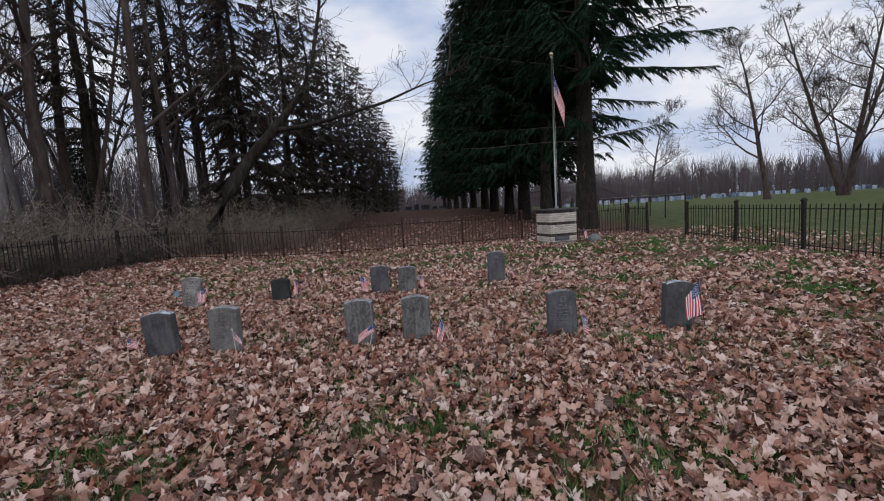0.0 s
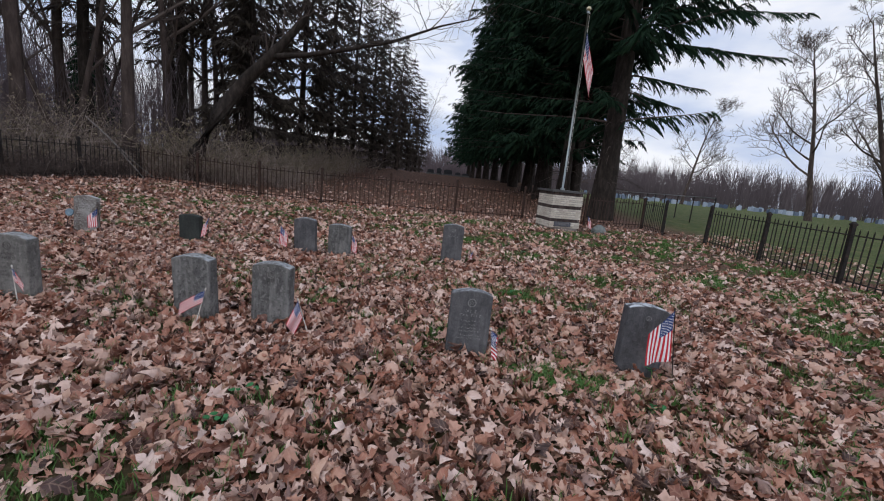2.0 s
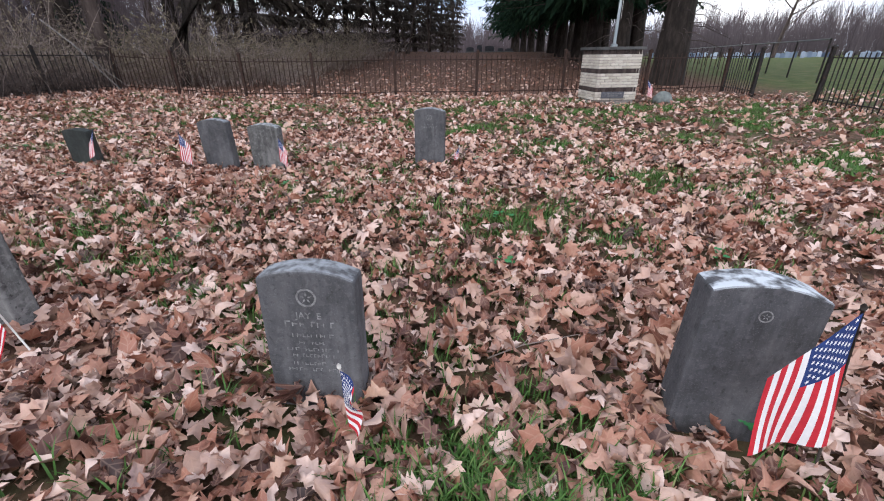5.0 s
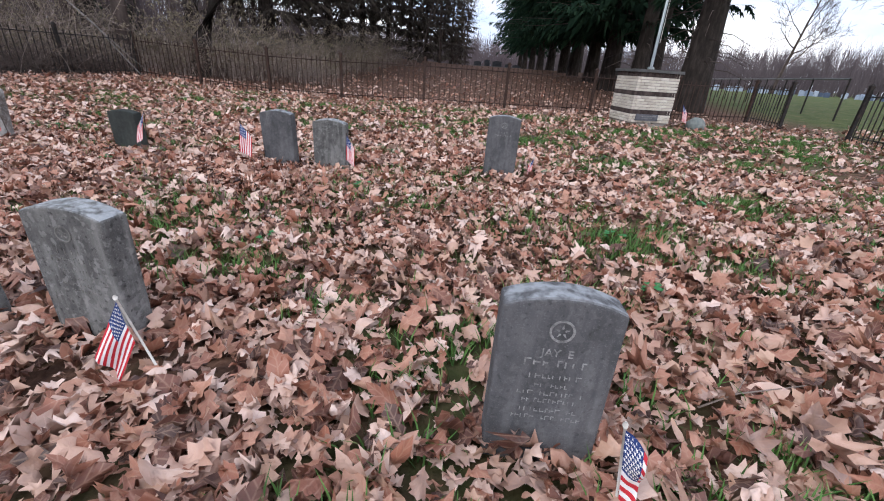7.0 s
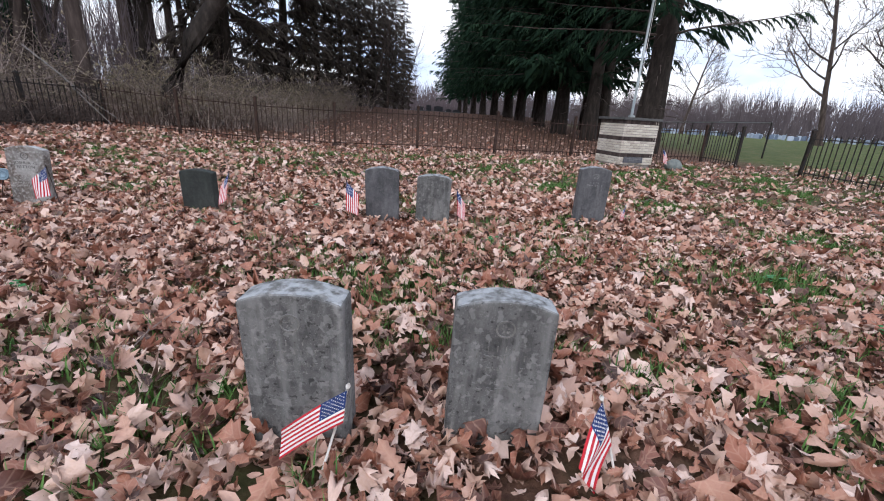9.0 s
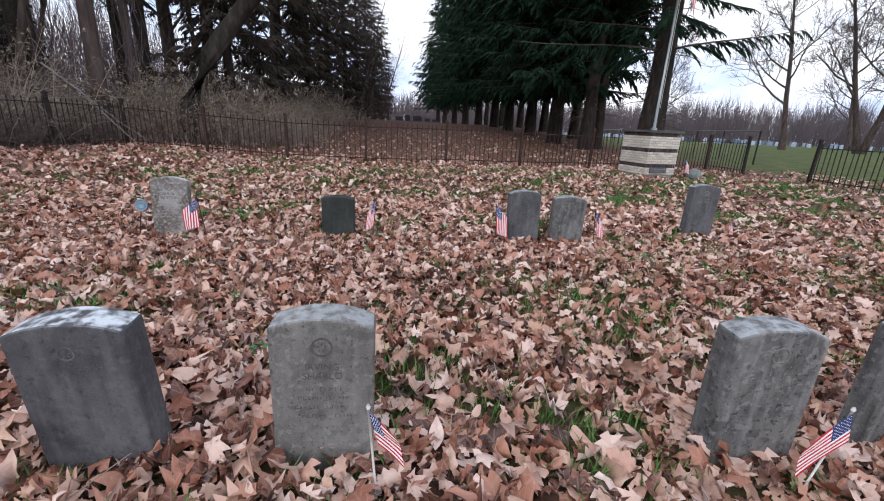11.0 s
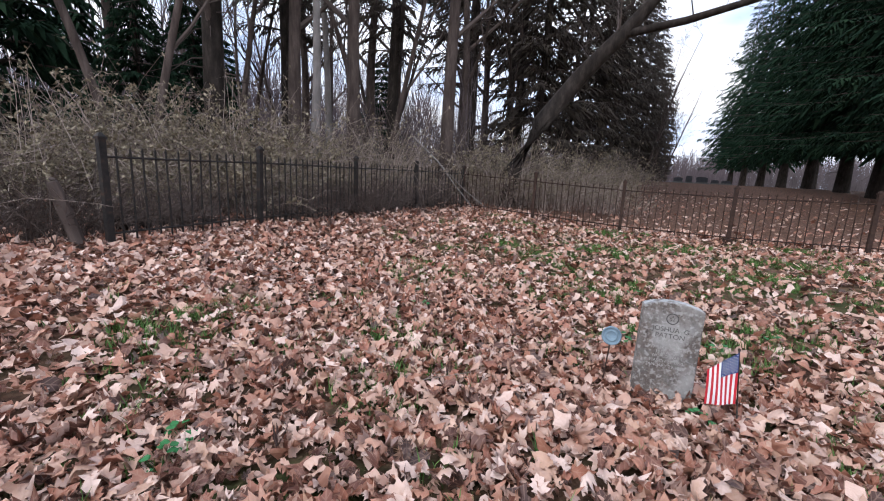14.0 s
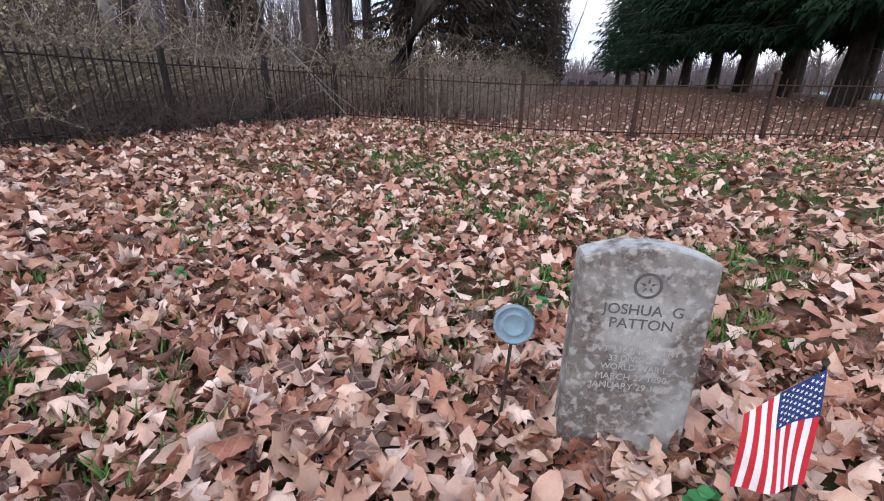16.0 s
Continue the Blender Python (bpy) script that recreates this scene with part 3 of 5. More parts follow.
def stick_flag(x, y, lean, turn, length, fly_vec, label, stick=None, seed=0, hoist=0.2, fly=0.3, ripple=0.05, roll=0.0, edge=None, short=0.0, blue=0.4):
    """A small flag on a dowel pushed into the ground; lean is the dowel's tilt to its right, turn its heading."""
    stick = stick or MAT_STICK
    base = thing("stick_flag", pose(x, y, height(x, y) + 0.09, roll, 0, turn), label, "flag", "small flags beside the headstones")
    d = Vector((math.sin(radians(lean)), 0, math.cos(radians(lean))))
    g = Geo().tube([d * -0.12, d * length], [0.004, 0.004], 8)
    part("stick", g.mesh("stick", stick, flat=False), base, "thin dowel")
    g = Geo().tube([d * (length - 0.004), d * (length + 0.004), d * (length + 0.012)], [0.006, 0.0075, 0.003], 8)
    part("tip", g.mesh("tip", stick, flat=False), base)
    for name, me in cloth_meshes(hoist, fly, edge or -d, fly_vec, ripple, seed, short, blue):
        part(name, me, base, "", Matrix.Translation(d * (length - 0.01) + Vector((0, -0.006, 0))))
    return base


SMALL = "small cloth flag on a dowel leaning beside a headstone"
stick_flag(-3.66, 5.87, 5, -6, 0.26, (0.97, -0.1, -0.16), "small cloth flag trailing on leaves beside dark headstone", seed=1, hoist=0.1, fly=0.145)
stick_flag(-2.45, 5.88, -4, 0, 0.26, (0.7, -0.08, -0.6), "small cloth flag drooping over leaves beside grey headstone", seed=2, hoist=0.115, fly=0.12, edge=(0.25, -0.1, -0.9), short=0.1)
stick_flag(-0.92, 5.88, 15, 6, 0.26, (-0.88, -0.06, -0.45), "small cloth flag hanging sideways from a slanting white dowel", seed=3, hoist=0.1, fly=0.21, edge=(-0.1, -0.2, -0.97))
stick_flag(-0.02, 5.9, -18, 0, 0.24, (-0.35, -0.3, -0.85), "small cloth flag draped over a slanting white dowel", seed=4, hoist=0.15, fly=0.19, ripple=0.08, edge=(0.3, -0.1, -0.9), short=0.25)
stick_flag(1.5, 5.68, -8, 0, 0.23, (0.75, -0.3, -0.5), "small furled cloth flag, canton outward, on white dowel", seed=5, hoist=0.2, fly=0.07, ripple=0.08, edge=(0.1, -0.15, -0.98), short=0.3, blue=0.85)
stick_flag(2.91, 5.75, -9, 5, 0.54, (-0.06, -0.2, -1), "cloth flag hanging full in front of dark headstone", MAT_DARKSTICK, seed=6, hoist=0.27, fly=0.34, edge=(-0.72, -0.12, -0.7), short=0.4)
stick_flag(-4.36, 8.92, -7, 8, 0.36, (0.05, -0.2, -1), "cloth flag hanging full beside lichen-blotched headstone", MAT_DARKSTICK, seed=7, hoist=0.18, fly=0.25, edge=(-0.75, -0.1, -0.66), short=0.34)
stick_flag(-2.74, 9.02, 6, 0, 0.38, (-0.1, -0.25, -1), SMALL, MAT_DARKSTICK, seed=8, hoist=0.17, fly=0.24, edge=(-0.5, -0.1, -0.8), short=0.3)
stick_flag(-1.45, 8.86, -8, 0, 0.36, (0.02, -0.25, -1), SMALL, MAT_DARKSTICK, seed=9, hoist=0.17, fly=0.25, edge=(0.7, -0.1, -0.7), short=0.3)
stick_flag(-0.4, 8.95, -4, 0, 0.33, (0.05, -0.25, -1), SMALL, MAT_DARKSTICK, seed=10, hoist=0.15, fly=0.22, edge=(0.55, -0.1, -0.8), short=0.3)
stick_flag(1.45, 9.35, 6, 0, 0.17, (-0.1, -0.3, -1), SMALL, seed=11, hoist=0.08, fly=0.12, ripple=0.1, edge=(-0.55, -0.1, -0.8))
stick_flag(5.5, 16.4, -6, 0, 0.48, (0.05, -0.25, -1), "small cloth flag beside the brick flagpole base", MAT_DARKSTICK, seed=12, hoist=0.22, fly=0.32, edge=(0.6, -0.1, -0.8), short=0.3)

# round metal grave marker on its rod
mk = thing("grave_marker", pose(-5.06, 9.06, height(-5.06, 9.06) + 0.09, -14, 4, 6), "round blue-grey metal grave marker on thin rod", "grave marker")
part("rod", Geo().tube([(0, 0, -0.1), (0, 0, 0.19)], [0.005, 0.005], 8).mesh("rod", MAT_RUST), mk, "rusty rod")
bm = bmesh.new()
prof = [(r * 0.97, yy) for r, yy in ((0.0, -0.006), (0.03, -0.007), (0.034, -0.011), (0.037, -0.007), (0.052, -0.007), (0.055, -0.012), (0.062, -0.01), (0.064, 0.0), (0.062, 0.008), (0.0, 0.008))]
n = 36
rings = [[bm.verts.new((r * math.cos(2 * math.pi * k / n), yy, 0.235 + r * math.sin(2 * math.pi * k / n))) for k in range(n)] if r > 0 else [bm.verts.new((0, yy, 0.235))] for r, yy in prof]
for a, b in zip(rings, rings[1:]):
    for k in range(n):
        k2 = (k + 1) % n
        q = [v for v in (a[k % len(a)], a[k2 % len(a)], b[k2 % len(b)], b[k % len(b)])]
        uniq = list(dict.fromkeys(q))
        if len(uniq) > 2:
            bm.faces.new(uniq)
disc = part("disc", bm_mesh("disc", bm, MAT_DISC, flat=False), mk)
g = Geo()
for k in range(26):
    a = 2 * math.pi * k / 26
    if k % 7 == 6:
        continue
    c = Vector((0.0432 * math.cos(a), -0.0075, 0.235 + 0.0432 * math.sin(a)))
    g.box((-0.0018, -0.0015, -0.0035), (0.0018, 0.001, 0.0035), Matrix.Translation(c) @ Matrix.Rotation(math.pi / 2 - a, 4, "Y"))
part("raised_letters", g.mesh("raised_letters", MAT_DISC), disc, "worn raised letters round the rim")["kind"] = "stuff"


# ---- iron fence ----
def picket_mesh(h, r=0.0085):
    g = Geo().box((-r, -r, 0.04), (r, r, h - 0.05))
    g.box((-r * 1.5, -r * 1.2, h - 0.055), (r * 1.5, r * 1.2, h - 0.045))
    g.box((-r, -r, h - 0.05), (r, r, h), taper=0.1)
    return g


def post_mesh(h, r=0.036):
    g = Geo().box((-r, -r, -0.15), (r, r, h))
    g.box((-r * 1.35, -r * 1.35, h), (r * 1.35, r * 1.35, h + 0.03))
    g.box((-r * 1.2, -r * 1.2, h + 0.03), (r * 1.2, r * 1.2, h + 0.075), taper=0.3)
    return g


def fence(name, corners, mat, label, h=1.17, gap=0.15, post_every=2.63, block=()):
    """Posts, two rails and pointed pickets along a line of posts; every piece stands by itself."""
    first = Vector((*corners[0], 0))
    top = thing(name, pose(first.x, first.y, height(first.x, first.y)), label, "fence", kind="structure")
    inv = top.matrix_world.inverted()
    pm = picket_mesh(h).mesh("picket", mat)
    po = post_mesh(h + 0.06).mesh("post", mat)
    rng = random.Random(len(corners) + int(first.x * 10))
    spots = []
    for a, b in zip(corners, corners[1:]):
        a, b = Vector(a), Vector(b)
        n = max(1, round((b - a).length / post_every))
        spots += [(a.lerp(b, i / n), a.lerp(b, (i + 1) / n)) for i in range(n)]
    posts = [s[0] for s in spots] + [spots[-1][1]]
    for i, p in enumerate(posts):
        d = spots[min(i, len(spots) - 1)]
        ang = math.degrees(math.atan2((d[1] - d[0]).y, (d[1] - d[0]).x))
        part("post", po, top, "", inv @ pose(p.x, p.y, height(p.x, p.y), rng.uniform(-1.5, 1.5), rng.uniform(-1.5, 1.5), ang))
        if i in block:
            g = Geo().box((-0.1, -0.09, -0.1), (0.1, 0.09, 0.13), taper=0.8)
            part("footing", g.mesh("footing", mat), top, "square iron footing", inv @ pose(p.x, p.y, height(p.x, p.y), 0, 0, ang))
    for a, b in spots:
        za, zb = height(a.x, a.y), height(b.x, b.y)
        ang = math.degrees(math.atan2((b - a).y, (b - a).x))
        for zr in (0.16, h - 0.13):
            g = Geo()
            A, B = Vector((a.x, a.y, za + zr)), Vector((b.x, b.y, zb + zr))
            mid = (A + B) / 2 + Vector((0, 0, rng.uniform(-0.012, 0.004)))
            g.tube([A, mid, B], [0.013] * 3, 4)
            part("rail", g.mesh("rail", mat), top, "", inv)
        n = max(1, round((b - a).length / gap))
        for k in range(1, n):
            p = a.lerp(b, k / n)
            part("picket", pm, top, "", inv @ pose(p.x, p.y, za + (zb - za) * k / n, rng.uniform(-0.8, 0.8), rng.uniform(-1.2, 1.2), ang))
    return top


CORNER_W, CORNER_E = (-10.5, 17.7), (8.95, 20.3)
fence("fence_north", [CORNER_W, (-8.2, 17.45), (-3.7, 17.45), (1.1, 18.15), CORNER_E], MAT_RUST, "rusty wrought-iron picket fence along the far side", block=(3,), post_every=2.4)
fence("fence_west", [CORNER_W, (-11.1, 13.56), (-10.72, 10.78), (-10.5, 8.6)], MAT_IRON, "old iron picket fence overgrown with brush", post_every=2.4)
fence("fence_gate_panel", [CORNER_E, (8.9, 18.35)], MAT_IRON, "short black iron panel beside the gate opening", post_every=2.0)
fence("fence_east", [(9.2, 16.2), (9.1, 13.6), (8.85, 11.0), (8.7, 8.4), (8.6, 5.8), (8.6, 3.2)], MAT_IRON, "black iron picket fence beside the lawn", post_every=2.6)
# a broken post leaning where the west fence ends
lp = thing("broken_post", pose(-10.72, 8.38, height(-10.72, 8.38), 6, -14, 20), "leaning dark wooden stump of a fence post", "post")
part("shaft", Geo().tube([(0, 0, -0.2), (0.01, 0, 0.35), (0, 0.01, 0.76), (0.03, 0, 0.8)], [0.075, 0.07, 0.06, 0.03], 8).mesh("shaft", MAT_BARK), lp)

LOGS = ((-12.1, 7.3, 20, 2.2, 0.15, 0.1), (-12.4, 6.7, 65, 1.8, 0.13, 0.1), (-11.8, 6.5, -30, 1.5, 0.11, 0.09), (-12.2, 6.9, 100, 1.6, 0.1, 0.3), (-11.4, 9.7, 75, 1.4, 0.11, 0.09))
# rotting logs heaped beyond the broken post
for x, y, turn, L, r, lift in LOGS:
    t = thing("rotting_log", pose(x, y, height(x, y) + lift, 0, 90 + (x * 7) % 6, turn), "dark rotting log in leaves beyond the fence", "log", "heap of logs")
    part("stem", Geo().tube([(0, 0, -L / 2), (r * 0.2, 0, -L * 0.1), (0, r * 0.2, L / 2)], [r, r * 0.95, r * 0.8], 10).mesh("stem", MAT_DARKBARK, flat=False), t)
    part("stub", Geo().tube([(r * 0.5, 0, L * 0.1), (-r * 1.9, r * 0.4, L * 0.22)], [r * 0.3, r * 0.16], 6).mesh("stub", MAT_DARKBARK), t)

# pipe-rail fence out in the field
pf = thing("pipe_fence", pose(14.0, 24.0, 0), "thin galvanised pipe-rail fence across the lawn", "fence", kind="structure")
inv = pf.matrix_world.inverted()
pa, pb = Vector((14.0, 24.0, 0)), Vector((28.0, 78.0, 0))
pm = Geo().tube([(0, 0, -0.1), (0, 0, 1.5)], [0.035, 0.035], 6).mesh("post", MAT_IRON)
for i in range(16):
    p = pa.lerp(pb, i / 15)
    part("post", pm, pf, "", inv @ Matrix.Translation(p))
part("rail", Geo().tube([pa + Vector((0, 0, 1.48)), pb + Vector((0, 0, 1.48))], [0.03, 0.03], 6).mesh("rail", MAT_GALV), pf, "", inv)

# ---- brick base with flagpole ----
PW = 1.06
pil = thing("brick_pedestal", pose(4.19, 16.21, height(4.19, 16.21) + 0.1, 0, 0, 13.4), "square cream brick flagpole base with dark bands", "pedestal")
part("core", Geo().box((0.03, 0.03, -0.2), (PW - 0.03, PW - 0.03, 1.13)).mesh("core", MAT_MORTAR), pil, "grey mortar")
bm = bmesh.new()
bmesh.ops.create_cube(bm, size=1.0)
for v in bm.verts:
    v.co = Vector((PW / 2 + v.co.x * (PW + 0.11), PW / 2 + v.co.y * (PW + 0.11), 1.182 + v.co.z * 0.065))
bmesh.ops.subdivide_edges(bm, edges=bm.edges[:], cuts=6, use_grid_fill=True)
for v in bm.verts:
    v.co += Vector((noise.noise(v.co * 6), noise.noise(v.co * 6 + Vector((9, 0, 0))), noise.noise(v.co * 5 + Vector((0, 9, 0))) * 0.6)) * 0.012
part("cap", bm_mesh("cap", bm, MAT_CAP), pil, "rough dark slate cap")
BL, BH, BD = 0.2, 0.0655, 0.085


def brick_block(l, h, d):
    b = bmesh.new()
    bmesh.ops.create_cube(b, size=1.0)
    for v in b.verts:
        v.co = Vector((v.co.x * l, v.co.y * d, v.co.z * h))
    bmesh.ops.bevel(b, geom=b.edges[:], offset=0.004, segments=1, affect="EDGES")
    return b


long_brick = bm_mesh("brick", brick_block(BL - 0.01, BH - 0.01, BD), MAT_BRICK)
half_brick = bm_mesh("brick", brick_block(BL / 2 - 0.012, BH - 0.01, BD), MAT_BRICK)
soldier = bm_mesh("brick", brick_block(BH - 0.008, 0.1, BD), MAT_BAND)
rng = random.Random(5)
z, course = 0.0, 0
layers = [("b", 3)] + [("s", 1)] + [("b", 5)] + [("s", 1)] + [("b", 5)] + [("s", 1)]
backs = Geo()
for kind_of, count in layers:
    for _ in range(count):
        hh = BH if kind_of == "b" else 0.1
        for side in range(4):
            m = Matrix.Translation((PW / 2, PW / 2, 0)) @ Matrix.Rotation(side * math.pi / 2, 4, "Z") @ Matrix.Translation((-PW / 2, -PW / 2, 0))
            step = BL if kind_of == "b" else BH
            xs = np.arange(0, PW - 0.02, step) + (step / 2 if course % 2 and kind_of == "b" else 0)
            row = [(x0, min(x0 + step, PW)) for x0 in xs if min(x0 + step, PW) - x0 > 0.05]
            if course % 2 and kind_of == "b":
                row = [(0.0, step / 2)] + row
            for x0, x1 in row:
                mid = (x0 + x1) / 2
                full = x1 - x0 > 0.75 * step
                y0 = BD / 2 + rng.uniform(-0.002, 0.002)
                if side in (0, 3):
                    me = soldier if kind_of == "s" else (long_brick if full else half_brick)
                    part("brick", me, pil, "", m @ Matrix.Translation((mid, y0, z + hh / 2)))
                else:
                    backs.box((x0 + 0.005, 0, z + 0.005), (x1 - 0.005, BD, z + hh - 0.005), m)
        z += hh
        course += 1
tagged(part("far_bricks", backs.mesh("far_bricks", MAT_BRICK), pil, "cream bricks of the turned-away sides"), kind="stuff")
plq = part("plaque", Geo().box((0.16, -0.03, 0.05), (0.74, 0.01, 0.2)).mesh("plaque", MAT_PLAQUE), pil, "dark bronze plaque")
g = Geo()
for zz, a, b in ((0.155, 0.24, 0.66), (0.105, 0.33, 0.58)):
    px = a
    while px < b:
        lw = rng.uniform(0.012, 0.03)
        g.box((px, -0.033, zz - 0.012), (px + lw, -0.029, zz + 0.012))
        px += lw + 0.01
part("raised_letters", g.mesh("raised_letters", MAT_MARK), plq)["kind"] = "stuff"

fp = thing("flagpole", pose(4.62, 16.86, 1.22), "slim aluminium flagpole rising from the brick base", "flagpole")
part("shaft", Geo().tube([(0, 0, -0.1), (0, 0, 2.4), (0, 0, 5.5)], [0.038, 0.032, 0.021], 12).mesh("shaft", MAT_POLE, flat=False), fp)
part("collar", Geo().tube([(0, 0, 0), (0, 0, 0.05), (0, 0, 0.07)], [0.085, 0.08, 0.05], 16).mesh("collar", MAT_POLE), fp)
part("truck", Geo().tube([(0, 0, 5.46), (0, 0, 5.53)], [0.045, 0.045], 12).mesh("truck", MAT_POLE), fp)
bm = bmesh.new()
bmesh.ops.create_uvsphere(bm, u_segments=16, v_segments=10, radius=0.075)
part("ball", bm_mesh("ball", bm, MAT_GOLD, flat=False), fp, "gilt ball finial", Matrix.Translation((0, 0, 5.6)))
part("halyard", Geo().tube([(0.06, -0.02, 0.6), (0.055, -0.02, 3.0), (0.05, -0.02, 5.48)], [0.005] * 3, 5).mesh("halyard", MAT_STICK), fp, "white rope")
hung = thing("hanging_flag", pose(4.66, 16.83, 6.15, 0, 0, -25), "limp red, white and blue flag on the flagpole", "flag")
for name, me in cloth_meshes(0.85, 1.15, (0.02, 0, -1), (0.32, -0.1, -0.95), 0.05, 21):
    part(name, me, hung)

bm = bmesh.new()
bmesh.ops.create_icosphere(bm, subdivisions=3, radius=0.24)
for v in bm.verts:
    v.co = Vector((v.co.x, v.co.y * 0.8, v.co.z * 0.9)) * (1 + 0.12 * noise.noise(v.co * 5))
tagged(new("boulder", bm_mesh("boulder", bm, MAT_BOULDER, flat=False)), "rounded grey-green boulder beside the brick base", "boulder").matrix_world = pose(5.95, 16.6, -0.02)


# ---- trees ----
def grow(g, rng, p, d, length, r, depth, spread=0.55, up=0.12, kids=(3, 5), wob=0.18, sides=5, shrink=0.62, start=0.3, rmin=0.006):
    """A limb of a bare tree and, from it, smaller limbs."""
    n = 5 if depth > 1 else (3 if depth == 1 else 2)
    pts, radii = [p.copy()], [r]
    d = d.normalized()
    for i in range(n):
        d = (d + Vector((rng.uniform(-1, 1), rng.uniform(-1, 1), rng.uniform(-0.6, 1))) * wob + Vector((0, 0, up * 0.4))).normalized()
        p = p + d * (length / n)
        pts.append(p.copy())
        radii.append(r * (1 - 0.68 * (i + 1) / n))
    radii = [max(q, rmin) for q in radii]
    g.tube(pts, radii, sides if depth > 1 else 3, cap=False)
    if depth <= 0:
        return
    for k in range(rng.randint(*kids)):
        f = start + (1 - start) * (k + rng.random()) / max(1, kids[1])
        f = min(f, 0.98)
        i = min(int(f * n), n - 1)
        q = pts[i].lerp(pts[i + 1], f * n - i)
        along = (pts[i + 1] - pts[i]).normalized()
        side = along.cross(Vector((rng.uniform(-1, 1), rng.uniform(-1, 1), rng.uniform(-1, 1))))
        side = side.normalized() if side.length > 1e-4 else Vector((1, 0, 0))
        nd = along * (1 - spread) + side * spread * rng.uniform(0.8, 1.5) + Vector((0, 0, up))
        grow(g, rng, q, nd, length * shrink * rng.uniform(0.7, 1.1) * (1.1 - 0.35 * f), radii[i] * rng.uniform(0.42, 0.62), depth - 1, spread, up, kids, wob * 1.15, sides, shrink, 0.2, rmin)


def bare_tree(seed, hgt, r, stems=1, clear=0.35, label="", bark=None, depth=4, limbs=11, reach=0.36, rmin=0.006):
    """A leafless tree: tapered trunk, limbs and twigs."""
    rng = random.Random(seed)
    top = thing("bare_tree", Matrix.Identity(4), label, "tree", "bare winter trees")
    trunk, crown = Geo(), Geo()
    for s in range(stems):
        a = 2 * math.pi * s / stems + rng.random()
        tilt = 0.0 if stems == 1 else 0.24
        d = Vector((math.cos(a) * tilt + rng.uniform(-0.04, 0.04), math.sin(a) * tilt + rng.uniform(-0.04, 0.04), 1)).normalized()
        p = Vector((math.cos(a), math.sin(a), 0)) * (0 if stems == 1 else r * 0.5) + Vector((0, 0, -0.25))
        pts, radii = [p], [r * 1.45]
        n = 10
        for i in range(n):
            d = (d + Vector((rng.uniform(-1, 1), rng.uniform(-1, 1), 0)) * 0.05).normalized()
            p = p + d * hgt / n
            pts.append(p)
            radii.append(r * (1 - 0.86 * ((i + 1) / n) ** 1.1))
        trunk.tube(pts, radii, 9, cap=False)
        for k in range(limbs):
            f = clear + (1 - clear) * (k + rng.random()) / limbs
            i = min(int(f * n), n - 1)
            q = pts[i].lerp(pts[i + 1], min(1.0, f * n - i))
            a = rng.uniform(0, 2 * math.pi)
            nd = Vector((math.cos(a), math.sin(a), rng.uniform(0.45, 1.1)))
            grow(crown, rng, q, nd, hgt * reach * (1.15 - 0.75 * f) * rng.uniform(0.7, 1.2), radii[i] * 0.5, depth - 2, kids=(4, 6), rmin=rmin)
    part("trunk", trunk.mesh("trunk", bark or MAT_BARK, flat=False), top)
    part("crown", crown.mesh("crown", MAT_TWIG), top, "bare branches and twigs")
    return top


def spray(verts, tris, c, d, length, width, rng, droop, n=4):
    """A hanging twig of needles: a few narrow blades either side of a line."""
    side = np.cross(d, (0, 0, 1.0))
    side = side / (np.linalg.norm(side) + 1e-6)
    for k in range(n):
        f0 = k / n
        p = c + d * (length * f0) + np.array((0, 0, -droop * f0 * f0 * length))
        for sgn in (-1, 1):
            tip = p + d * (length * 0.42) + side * (sgn * width * rng.uniform(0.6, 1.2) * (1 - 0.5 * f0)) + np.array((0, 0, -droop * length * rng.uniform(0.3, 0.75)))
            b2 = p + d * (length * 1.2 / n)
            i = len(verts)
            verts.extend((p, b2, tip))
            tris.append((i, i + 1, i + 2))


